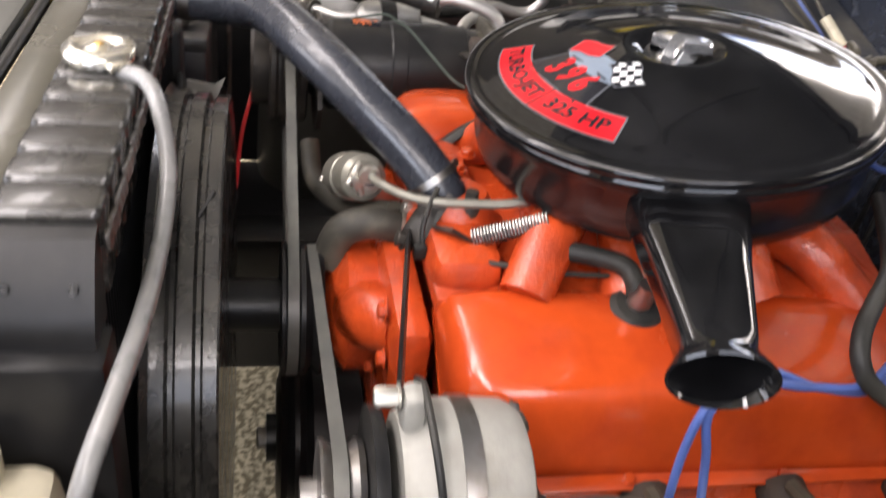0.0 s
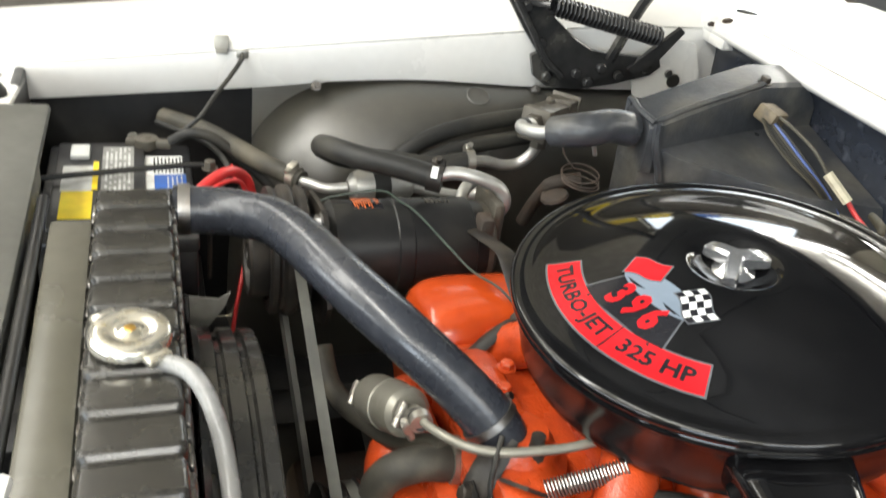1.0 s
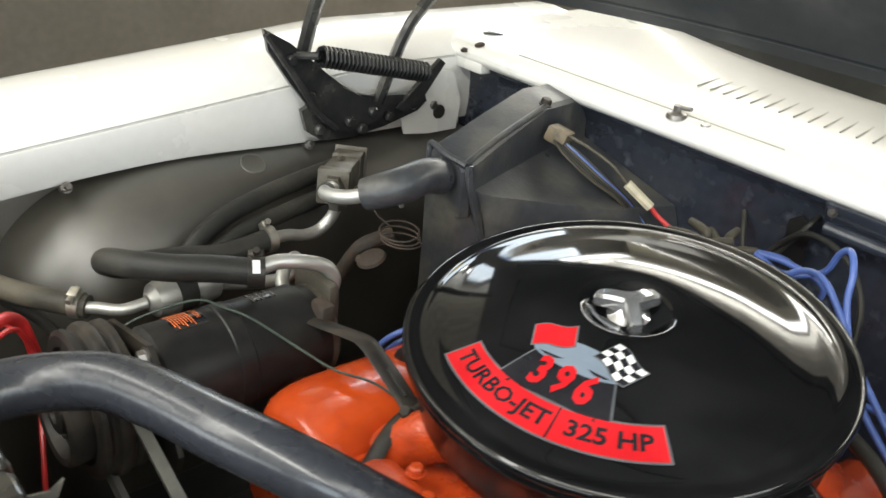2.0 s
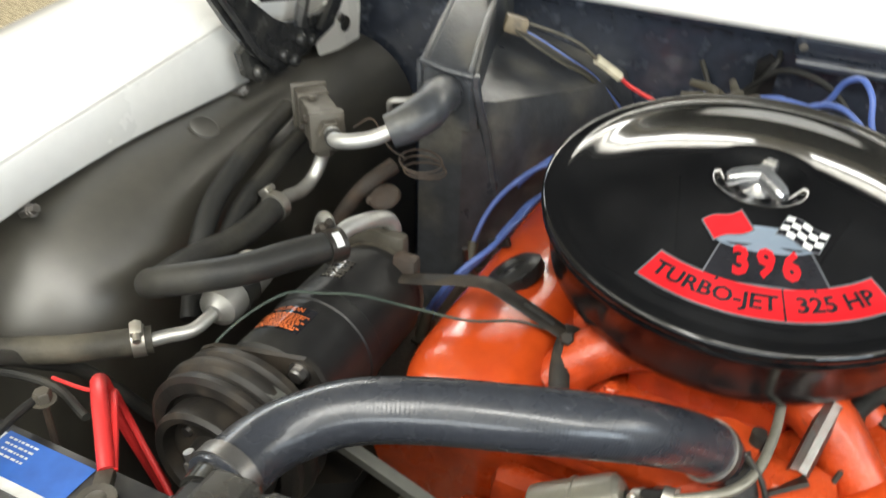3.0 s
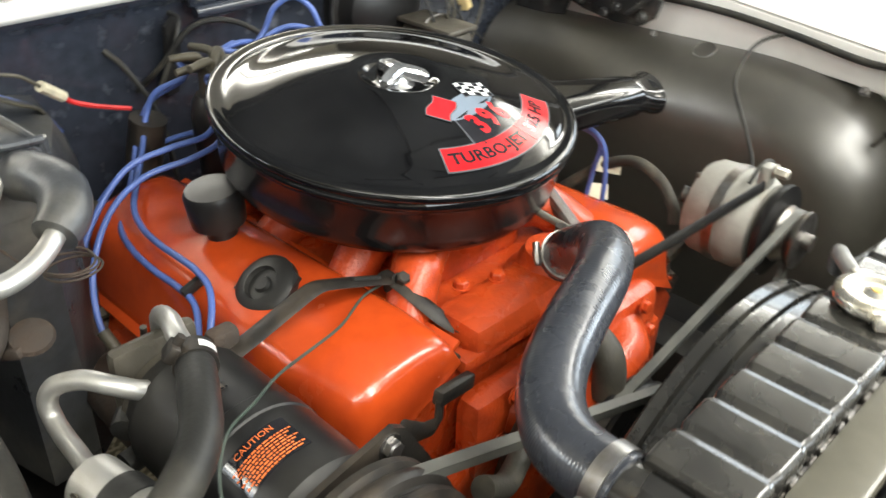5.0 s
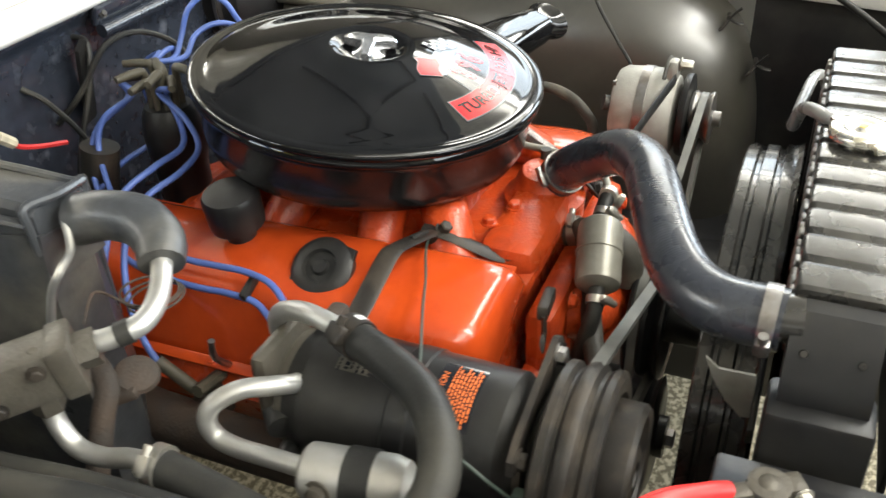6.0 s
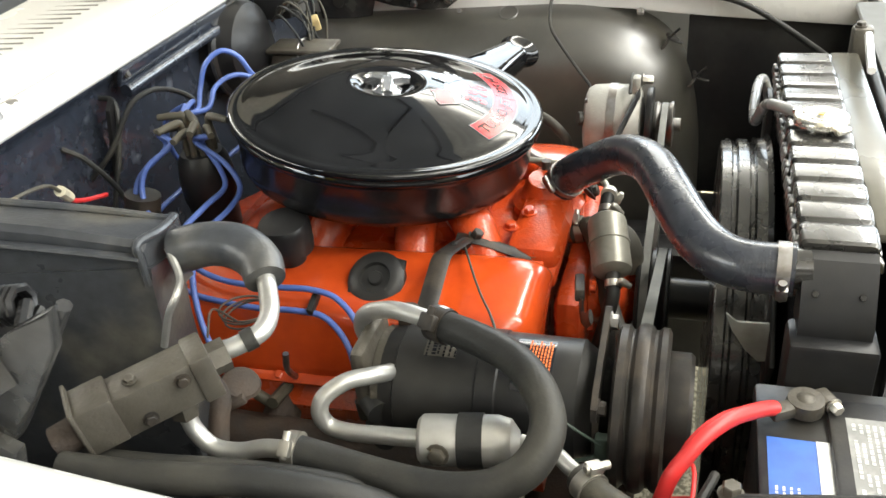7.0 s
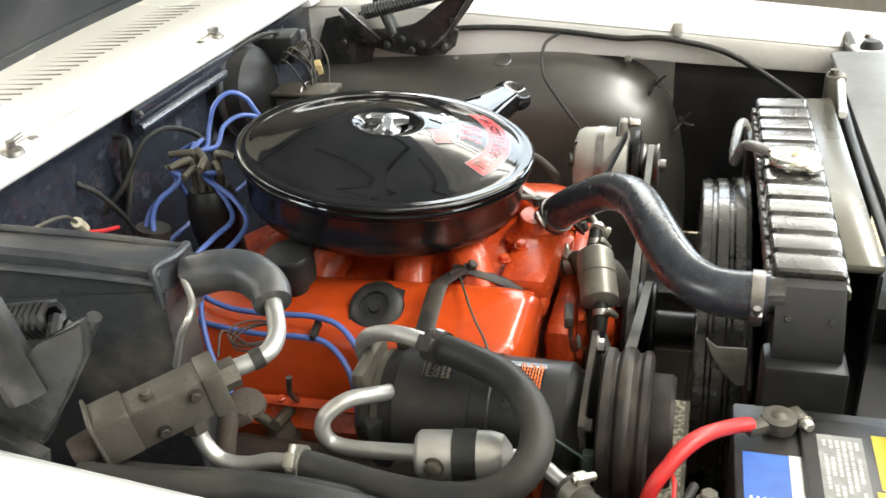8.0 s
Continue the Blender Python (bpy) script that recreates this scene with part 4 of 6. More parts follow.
    part("decal_oval", lay([(0, 0)] + ell, [(0, i + 1, (i + 1) % 40 + 1) for i in range(40)], lambda u, v: at(u * 0.047, 0.0955 + v * 0.0165, 0.0004)), "decal_grey", t, "grey-blue decal oval", local=True, smooth=False)

    def flag(name, u0, v0, turn, material, up):
        c, s_ = math.cos(radians(turn)), math.sin(radians(turn))
        return lambda u, v: at(u0 + u * c - v * s_, v0 + u * s_ + v * c + 0.0022 * math.sin(u * 160), up)

    w1 = flag("red", -0.034, 0.081, -24, "decal_red", 0.0008)
    part("flag_outline", patch(-0.0205, 0.0205, -0.0145, 0.0145, 12, 4, flag("o", -0.034, 0.081, -24, "", 0.0006)), "decal_line", t, local=True)
    part("red_flag", patch(-0.019, 0.019, -0.013, 0.013, 12, 4, w1), "decal_red", t, "small red decal flag", local=True)
    w2 = flag("check", 0.034, 0.082, 24, "", 0.0008)
    part("flag_outline", patch(-0.0215, 0.0215, -0.0150, 0.0150, 12, 4, flag("o", 0.034, 0.082, 24, "", 0.0006)), "decal_line", t, local=True)
    checks = part("chequered_flag", patch(-0.020, 0.020, -0.0135, 0.0135, 12, 4, w2), "decal_black", t, local=True)
    for i in range(5):
        for j in range(4):
            if (i + j) % 2 == 0:
                u, v = -0.020 + i * 0.008, -0.0135 + j * 0.00675
                part("square", patch(u, u + 0.008, v, v + 0.00675, 2, 2, lambda p, q: w2(p, q) + V((0, 0, 0.0003))), "decal_white", checks, "white square of the chequered flag", local=True)


air_cleaner()


# ---------------------------------------------------------------- radiator and shroud
def radiator():
    t = thing("radiator", (0.02, 0.556, 0.40), "black ribbed radiator with a zinc cap", "radiator")
    x0, x1, y0, y1 = -0.262, 0.285, 0.519, 0.594
    ribs = 12
    pitch = (x1 - x0) / ribs
    rings = []
    for i in range(ribs):
        for k, s in ((0.02, 0.0045), (0.07, 0.0045), (0.13, 0.001), (0.24, 0.0), (0.60, 0.0003), (0.86, 0.0012), (0.95, 0.0035)):
            x = x0 + (i + k) * pitch
            r = 0.006
            ring = []
            yy0, yy1, zt = y0 + s * 0.7, y1 - s * 0.7, 0.9415 - s
            for cy, cz, a0 in ((yy1 - r, zt - r, 0), (yy0 + r, zt - r, 90)):
                for a in range(0, 91, 15):
                    g = radians(a0 + a)
                    ring.append((x, cy + r * math.cos(g), cz + r * math.sin(g)))
            rings.append([(x, yy1, 0.872)] + ring + [(x, yy0, 0.872)])
    part("top_tank", loft(rings), "tank", t, "black ribbed top tank with worn paint", angle=12)
    for s, xe in ((1, x1), (-1, x0)):
        m = [(0.0, 0.932), (0.012, 0.928), (0.022, 0.916), (0.040, 0.886), (0.047, 0.872), (0.047, 0.855), (0.0, 0.855)]
        lo = [[(xe + s * u, y, z) for u, z in m] for y in (y0 + 0.003, y0 + 0.007, y1 - 0.007, y1 - 0.003)]
        part("tank_end", loft(lo), "satin", t, angle=30)
        part("side_channel", box((xe + s * 0.040, 0.556, 0.66), (0.05, 0.084, 0.40), 0.006), "satin", t)
        for y in (0.535, 0.578):
            part("rivet", lathe([(0, 0), (0.004, 0), (0.003, 0.003), (0, 0.003)], (xe + s * 0.031, y, 0.900), (s * 0.85, 0, 0.5), 8), "tank", t)
    bm = bmesh.new()
    for side, y in ((1, y1 + 0.002), (-1, y0 - 0.002)):
        for i in range(36):
            x = x0 + (i + 0.5) * (x1 - x0) / 36
            box((x, y, 0.916 + 0.002 * math.sin(i * 2.3)), (0.0125, 0.005, 0.014), 0.0015, (side * 8, 0, 3 * math.sin(i * 5.1)), bm, 1)
    part("crimp_strip", bm, "steel", t, "bent crimp tabs along the tank", kind="stuff")
    part("core", box((0.012, 0.556, 0.64), (0.60, 0.055, 0.46), 0.003), "satin", t)
    fin = mesh_of(box((0, 0, 0), (0.0015, 0.004, 0.44), 0), smooth=False)
    for i in range(60):
        part("fin", fin, "satin", t, local=True).location = (-0.30 + i * 0.0099, -0.0295, 0.24)
    part("filler_neck", lathe([(0, 0), (0.026, 0), (0.026, 0.012), (0, 0.012)], (0.004, 0.558, 0.934), (0, 0, 1), 24), "cap", t)
    cap = lathe([(0, 0), (0.030, 0), (0.0325, 0.002), (0.0325, 0.009), (0.030, 0.0115), (0.020, 0.0125), (0.016, 0.0100), (0.010, 0.0100), (0.007, 0.0125), (0, 0.0125)], (0.004, 0.558, 0.944), (0, 0, 1), 40)
    part("cap", cap, "cap", t, "zinc-plated radiator cap", angle=50)
    for g in (35, 215):
        c = V((0.004, 0.558, 0.9475)) + V((math.cos(radians(g)), math.sin(radians(g)), 0)) * 0.034
        part("cap_ear", box(c, (0.016, 0.022, 0.008), 0.003, (0, 0, g)), "cap", t)
    part("cap_rivet", lathe([(0, 0), (0.0055, 0), (0.0045, 0.002), (0, 0.0025)], (0.004, 0.558, 0.9555), (0, 0, 1), 14), "brass", t)
    part("outlet", tube([(0.288, 0.530, 0.912), (0.292, 0.490, 0.911)], 0.0215, 16, 2), "tank", t)
    h = tube([(-0.022, 0.536, 0.942), (-0.045, 0.513, 0.944), (-0.080, 0.498, 0.930), (-0.116, 0.490, 0.892), (-0.190, 0.491, 0.868), (-0.277, 0.496, 0.862), (-0.350, 0.504, 0.860), (-0.405, 0.518, 0.835), (-0.420, 0.535, 0.76)], 0.0075, 12, 8)
    part("overflow_hose", h, "grey_hose", t, "grey rubber overflow hose")


def fan_shroud():
    t = thing("fan_shroud", (0.0, 0.49, 0.40), "black stepped round fan shroud behind the radiator", "fan shroud")
    prof = [(0.272, 0.0), (0.2835, 0.0), (0.2850, 0.002), (0.2850, 0.013), (0.2800, 0.0155), (0.2800, 0.0195), (0.2875, 0.022), (0.2875, 0.035), (0.2825, 0.0375), (0.2825, 0.0415), (0.2905, 0.044), (0.2905, 0.056), (0.296, 0.062), (0.292, 0.064), (0.275, 0.060)]
    part("shroud_ring", lathe(prof, (0.0, 0.446, 0.60), (0, 1, 0), 96), "tank", t, angle=35)
    part("shroud_plate", box((0.245, 0.508, 0.795), (0.10, 0.006, 0.05), 0.002, (0, 32, 0)), "satin", t)
    upright = Matrix(((0.10, 0, 1, 0.205), (1, 0, 0, 0), (0, 1, 0, 0), (0, 0, 0, 1)))
    part("shroud_tab", plate([(0.458, 0.822), (0.471, 0.812), (0.504, 0.816), (0.510, 0.772), (0.505, 0.764), (0.497, 0.762), (0.482, 0.776), (0.466, 0.800)], 0.003, upright), "alt", t, "bare grey metal tab", smooth=False)
    part("lower_plate", box((0.0, 0.512, 0.48), (0.58, 0.006, 0.16), 0.002), "satin", t)


def cooling_fan():
    t = thing("cooling_fan", (0.0, 0.42, 0.66), "black cooling fan on the water pump", "fan")
    part("hub", lathe([(0, 0), (0.03, 0), (0.03, 0.08), (0.062, 0.082), (0.062, 0.096), (0, 0.098)], (0.0, 0.384, 0.66), (0, 1, 0), 28), "satin", t)
    for i in range(5):
        g = radians(54 + 72 * i)
        d, s = V((math.cos(g), 0, math.sin(g))), V((-math.sin(g), 0, math.cos(g)))
        rows = []
        for k in range(6):
            r = 0.05 + k * 0.036
            w = 0.028 + 0.010 * k / 5
            rows.append([V((0, 0.472, 0.66)) + d * r + s * w * u + V((0, 0.020 * u, 0)) for u in (-1, -0.5, 0, 0.5, 1)])
        part("blade", sheet(rows, 0.003, (0, 1, 0)), "satin", t)


radiator()
fan_shroud()
cooling_fan()


def radiator_hose():
    t = thing("radiator_hose", (0.13, 0.38, 0.90), "thick black upper radiator hose with steel clamps", "hose")
    pts = [(-0.030, 0.220, 0.806), (-0.019, 0.239, 0.836), (0.003, 0.270, 0.867), (0.034, 0.314, 0.902), (0.070, 0.344, 0.919), (0.115, 0.368, 0.926), (0.180, 0.391, 0.925), (0.235, 0.413, 0.919), (0.267, 0.437, 0.911), (0.285, 0.468, 0.908), (0.290, 0.517, 0.909)]
    # fine moulded ribs run round the rubber
    girth = np.interp(np.linspace(0, 1, 721), (0, 0.12, 0.25, 0.75, 1), (0.0275, 0.0265, 0.026, 0.0262, 0.027))
    part("hose", tube(pts, [float(g) + (0.00004 if i % 4 < 2 else -0.00004) for i, g in enumerate(girth)], 24, 72), "hose", t, angle=60)
    clamp_on(t, (0.2895, 0.505, 0.909), (0.05, 1, 0), 0.0272, screw=(0.9, 0, -0.25), finish="steel")
    clamp_on(t, (-0.0185, 0.2400, 0.8365), (0.42, 0.58, 0.69), 0.0271, 0.008, screw=(0.75, -0.55, 0.0), finish="steel")


def small_hose(name, label, pts, r, material, clamps=(), group=""):
    mid = V(pts[len(pts) // 2])
    t = thing(name, mid, label, "hose", group)
    part("hose", tube(pts, r, 16, 8), material, t, angle=60)
    for at, axis, screw in clamps:
        clamp_on(t, at, axis, (r if not isinstance(r, list) else r[0]) + 0.0003, 0.011, screw=screw)
    return t


radiator_hose()
small_hose("bypass_hose", "short bent dark rubber bypass hose at the water pump", [(0.0, 0.252, 0.762), (0.001, 0.268, 0.766), (0.002, 0.295, 0.770), (0.005, 0.322, 0.760), (0.010, 0.334, 0.738), (0.012, 0.334, 0.712)], 0.0185, "dusty_hose", [((0.0005, 0.262, 0.765), (0, 1, 0.2), (0.4, 0, 1))])
small_hose("pump_hose", "dusty rubber hose below the fuel filter", [(0.006, 0.270, 0.782), (0.030, 0.286, 0.768), (0.065, 0.302, 0.745), (0.120, 0.318, 0.722), (0.165, 0.335, 0.712), (0.200, 0.348, 0.720), (0.235, 0.352, 0.745)], 0.0125, "dusty_hose")
small_hose("heater_hose", "long black rubber heater hose along the wheelhouse", [(0.560, 0.24, 0.77), (0.585, 0.195, 0.808), (0.600, 0.155, 0.837), (0.612, 0.115, 0.854), (0.622, 0.065, 0.865), (0.634, 0.015, 0.870), (0.644, -0.04, 0.874), (0.652, -0.10, 0.880)], 0.0140, "rubber", group="heater hoses")
small_hose("heater_hose", "long black rubber heater hose along the wheelhouse", [(0.556, 0.20, 0.77), (0.572, 0.160, 0.812), (0.585, 0.115, 0.832), (0.594, 0.070, 0.842), (0.602, 0.020, 0.847), (0.612, -0.035, 0.851), (0.62, -0.10, 0.855)], 0.0128, "rubber", group="heater hoses")
small_hose("breather_hose", "black rubber crankcase hose below the air cleaner", [(-0.078, 0.128, 0.838), (-0.095, 0.148, 0.828), (-0.112, 0.150, 0.824), (-0.128, 0.124, 0.824), (-0.141, 0.094, 0.825), (-0.155, 0.072, 0.824), (-0.169, 0.064, 0.814), (-0.176, 0.061, 0.796)], 0.0098, "rubber")
small_hose("vacuum_hose", "thick black vacuum hose behind the air cleaner", [(-0.045, -0.268, 0.842), (-0.110, -0.232, 0.846), (-0.192, -0.181, 0.850), (-0.248, -0.128, 0.850), (-0.280, -0.098, 0.845), (-0.302, -0.090, 0.828), (-0.312, -0.108, 0.806), (-0.326, -0.150, 0.790), (-0.334, -0.210, 0.800), (-0.332, -0.280, 0.840)], 0.0085, "rubber")


# ---------------------------------------------------------------- air conditioning
CX, CZ = 0.388, 0.792


def compressor():
    t = thing("ac_compressor", (CX, 0.23, CZ), "black cylindrical air-conditioning compressor with belt pulley", "compressor")
    body = [(0, 0.112), (0.058, 0.112), (0.060, 0.128), (0.0635, 0.130), (0.0635, 0.215), (0.0650, 0.217), (0.0650, 0.236), (0.0635, 0.238), (0.0635, 0.318), (0.060, 0.322), (0.052, 0.334), (0.040, 0.352), (0, 0.352)]
    part("body", lathe(body, (CX, 0, CZ), (0, 1, 0), 56), "satin", t, angle=30)
    head = lathe([(0, 0.098), (0.052, 0.098), (0.058, 0.104), (0.058, 0.114), (0, 0.114)], (CX, 0, CZ), (0, 1, 0), 32)
    box((CX + 0.012, 0.094, CZ + 0.035), (0.085, 0.018, 0.075), 0.008, bm=head)
    part("rear_head", head, "grimy_alu", t, "grimy cast rear head")
    fit = tube([(CX + 0.045, 0.10, CZ + 0.005), (CX + 0.060, 0.115, CZ + 0.002)], 0.014, 12, 2)
    tube([(CX + 0.04, 0.115, CZ - 0.03), (CX + 0.068, 0.118, CZ - 0.032)], 0.012, 12, 2, fit)
    part("port_fitting", fit, "rubber", t)
    # pulley and clutch
    pul = [(0.035, 0.352), (0.078, 0.352), (0.0835, 0.355), (0.0835, 0.362), (0.079, 0.366), (0.079, 0.368), (0.0850, 0.372), (0.0865, 0.376), (0.0865, 0.380), (0.0850, 0.384), (0.080, 0.388), (0.080, 0.391), (0.0835, 0.395), (0.0835, 0.401), (0.078, 0.404), (0.066, 0.404), (0.064, 0.398), (0.05, 0.398)]
    part("pulley", lathe(pul, (CX, 0, CZ), (0, 1, 0), 64), "strap", t, "dusty dark steel belt pulley", angle=25)
    cl = [(0, 0.396), (0.058, 0.396), (0.0605, 0.402), (0.0605, 0.424), (0.057, 0.428), (0.050, 0.426), (0.046, 0.414), (0.026, 0.413), (0.024, 0.424), (0.020, 0.426), (0.012, 0.426), (0.010, 0.418), (0, 0.418)]
    part("clutch_plate", lathe(cl, (CX, 0, CZ), (0, 1, 0), 48), "strap", t, angle=30)
    for i in range(3):
        g = radians(40 + 120 * i)
        part("clutch_rivet", lathe([(0, 0), (0.006, 0), (0.005, 0.004), (0, 0.004)], (CX + 0.036 * math.cos(g), 0.413, CZ + 0.036 * math.sin(g)), (0, 1, 0), 10), "steel", t)
    # front bracket plate
    m = Matrix(((1, 0, 0, 0), (0, 0, 1, 0.338), (0, 1, 0, 0), (0, 0, 0, 1)))
    out = [(0.322, 0.868), (0.334, 0.876), (0.352, 0.872), (0.400, 0.862), (0.440, 0.852), (0.456, 0.842), (0.458, 0.828), (0.440, 0.818), (0.452, 0.76), (0.43, 0.72), (0.33, 0.715), (0.285, 0.74), (0.270, 0.775), (0.300, 0.83)]
    part("front_bracket", plate(out, 0.006, m), "strap", t)
    part("bracket_bolt", bolt((0.339, 0.341, 0.860), (0, 1, 0), 0.0085, 0.009), "steel", t)
    part("bracket_bolt", bolt((0.444, 0.341, 0.834), (0, 1, 0), 0.0075, 0.008), "strap", t)
    arm = tube([(0.304, 0.316, 0.838), (0.270, 0.306, 0.806), (0.246, 0.299, 0.792)], 0.0025, 8, 4, flat=3.6, curve=False)
    tube([(0.250, 0.300, 0.792), (0.238, 0.297, 0.796), (0.236, 0.296, 0.816)], 0.0030, 8, 4, arm, flat=2.5, curve=False)
    box((0.212, 0.291, 0.812), (0.055, 0.012, 0.016), 0.003, (0, -12, 8), arm)
    part("side_bracket", arm, "strap", t)
    # wiring plug
    part("clutch_plug", box((0.452, 0.350, 0.792), (0.012, 0.022, 0.03), 0.003), "green", t)
    part("clutch_wire", tube([(0.46, 0.30, 0.77), (0.456, 0.33, 0.776), (0.452, 0.350, 0.782), (0.455, 0.352, 0.74), (0.45, 0.35, 0.70)], 0.0022, 6, 5), "green", t)

    # labels on the shell: u runs round, v along it
    def shell(u, v, up=0.0005):
        g = u / 0.0635
        return V((CX + (0.0635 + up) * math.sin(g), v, CZ + (0.0635 + up) * math.cos(g)))

    part("caution_label", patch(-0.012, 0.052, 0.252, 0.292, 14, 2, lambda u, v: shell(u, v)), "decal_black", t, "black label with orange warning print")
    vs, fs = words("CAUTION", 0.0085)
    part("label_heading", lay(vs, fs, lambda u, v: shell(0.020 - u, 0.258 - v, 0.0011)), "label_orange", t, "CAUTION in orange letters", smooth=False)
    rng = random.Random(4)
    bm = bmesh.new()
    for row in range(8):
        u = -0.010 + 0.004 * (row % 3)
        v = 0.2655 + row * 0.0032
        while u < 0.048 - 0.005 * (row % 2):
            w = rng.uniform(0.0015, 0.0055)
            patch(u, min(u + w, 0.05), v, v + 0.0016, 2, 1, lambda p, q: shell(p, q, 0.0010), bm)
            u += w + 0.0011
    part("label_print", bm, "label_orange", t, kind="stuff")
    part("maker_plate", patch(0.000, 0.026, 0.158, 0.192, 12, 2, lambda u, v: shell(u, v)), "grimy_alu", t, "worn silver maker's plate")
    bm = bmesh.new()
    for row in range(6):
        u = -0.002
        while u < 0.024:
            w = rng.uniform(0.002, 0.005)
            patch(u, u + w, 0.160 + row * 0.006, 0.160 + row * 0.006 + (0.0045 if row == 1 else 0.002), 2, 1, lambda p, q: shell(p, q, 0.0010), bm)
            u += w + 0.0012
    part("plate_print", bm, "decal_black", t, "dark worn lettering bars", kind="stuff")


def compressor_strap():
    t = thing("compressor_brace", (0.24, 0.15, 0.85), "dark steel brace strap from compressor to manifold", "bracket")
    part("strap", tube([(0.372, 0.133, 0.828), (0.325, 0.133, 0.840), (0.285, 0.132, 0.851), (0.254, 0.131, 0.859), (0.240, 0.131, 0.860), (0.226, 0.131, 0.856), (0.185, 0.133, 0.842), (0.152, 0.135, 0.830), (0.134, 0.136, 0.823)], 0.0120, 8, 4, flat=0.26), "strap", t)
    part("strap_bolt", bolt((0.143, 0.146, 0.829), (0.05, 0.5, 0.85), 0.0080, 0.011), "strap", t)
    # black bar laid on the strap for the shade in its slot
    part("slot", tube([(0.163, 0.1345, 0.8372), (0.198, 0.1330, 0.8502)], 0.0028, 8, 2), "rubber", t)
    part("lower_strap", tube([(0.147, 0.122, 0.829), (0.146, 0.142, 0.828), (0.144, 0.160, 0.823), (0.139, 0.180, 0.813), (0.131, 0.200, 0.801), (0.125, 0.213, 0.796)], 0.0105, 8, 4, flat=0.40), "strap", t)
    part("strap_post", box((0.144, 0.135, 0.8195), (0.017, 0.016, 0.016), 0.003), "strap", t)
    part("foot_bolt", bolt((0.124, 0.219, 0.797), (0, 0, 1), 0.0070, 0.007), "steel", t)
    part("rear_ear", box((0.345, 0.120, 0.842), (0.030, 0.020, 0.030), 0.006), "rust", t)


def ac_lines():
    t = thing("suction_line", (0.52, 0.20, 0.85), "black air-conditioning suction hose with aluminium ends", "hose")
    pts = [(0.402, 0.172, 0.884), (0.426, 0.218, 0.890), (0.452, 0.262, 0.891), (0.486, 0.292, 0.888), (0.523, 0.307, 0.879), (0.552, 0.298, 0.861), (0.566, 0.270, 0.843), (0.572, 0.235, 0.836), (0.570, 0.197, 0.832), (0.562, 0.155, 0.828), (0.557, 0.114, 0.830), (0.555, 0.066, 0.837)]
    part("hose", tube(pts, 0.0165, 18, 8), "rubber", t, angle=60)
    part("bent_pipe", tube([(0.406, 0.178, 0.886), (0.402, 0.150, 0.892), (0.392, 0.118, 0.888), (0.386, 0.090, 0.876), (0.383, 0.080, 0.856), (0.384, 0.088, 0.836), (0.378, 0.106, 0.822)], 0.0095, 14, 8), "alu", t, "bent aluminium pipe")
    part("lower_pipe", tube([(0.555, 0.080, 0.836), (0.556, 0.045, 0.836), (0.558, 0.015, 0.828), (0.559, -0.012, 0.830), (0.556, -0.030, 0.846), (0.552, -0.038, 0.866)], 0.0088, 14, 8), "alu", t)
    clamp_on(t, (0.404, 0.177, 0.8845), (0.5, 1, 0.05), 0.0172, 0.020, screw=(0.8, 0, 0.6), finish="strap")
    part("clamp_label", patch(-1.15, -0.25, -0.0045, 0.0045, 8, 1, lambda u, v: V((0.404, 0.177, 0.8845)) + V((0.447, 0.893, 0.045)) * v + V((0.893, -0.447, 0.0)) * 0.0194 * math.sin(u) + V((0, 0, 1)) * 0.0194 * math.cos(u)), "decal_white", t, "small white tape label on the clamp")
    clamp_on(t, (0.555, 0.072, 0.8365), (0, 1, 0), 0.0172, 0.012, screw=(0.7, 0, 0.8))

    t = thing("discharge_line", (0.50, 0.22, 0.83), "aluminium discharge pipe with a muffler and black hose", "hose")
    part("bent_pipe", tube([(0.405, 0.116, 0.820), (0.430, 0.124, 0.836), (0.450, 0.112, 0.846), (0.466, 0.092, 0.849), (0.483, 0.074, 0.841), (0.491, 0.070, 0.826), (0.492, 0.078, 0.811), (0.494, 0.100, 0.808), (0.498, 0.140, 0.814), (0.505, 0.19, 0.825)], 0.0090, 14, 8), "alu", t, "bent aluminium pipe")
    a, b = V((0.508, 0.180, 0.826)), V((0.494, 0.275, 0.827))
    d = b - a
    L = d.length
    part("muffler", lathe([(0, 0), (0.020, 0), (0.0240, 0.004), (0.0245, 0.010), (0.0245, L - 0.020), (0.021, L - 0.008), (0.010, L), (0, L)], a, d, 36), "alu", t, "satin aluminium muffler", angle=30)
    part("muffler_band", lathe([(0.0246, 0.038), (0.0262, 0.038), (0.0262, 0.062), (0.0246, 0.062)], a, d, 36), "rubber", t)
    part("muffler_plug", bolt(a.lerp(b, 0.25) + V((0.0235, 0, 0.004)), (1, 0, 0.15), 0.0085, 0.008), "grimy_alu", t)
    part("outlet_pipe", tube([b, b + V((0.004, 0.030, -0.003)), (0.515, 0.325, 0.824), (0.530, 0.345, 0.824)], 0.0075, 12, 6), "alu", t)
    part("hose", tube([(0.524, 0.335, 0.824), (0.545, 0.355, 0.825), (0.575, 0.39, 0.832), (0.61, 0.42, 0.838), (0.66, 0.46, 0.842), (0.72, 0.52, 0.84)], 0.0145, 16, 8), "dusty_hose", t, angle=60)
    clamp_on(t, (0.534, 0.344, 0.8245), (0.75, 0.7, 0), 0.0150, 0.013, screw=(-0.2, 0.2, 1))


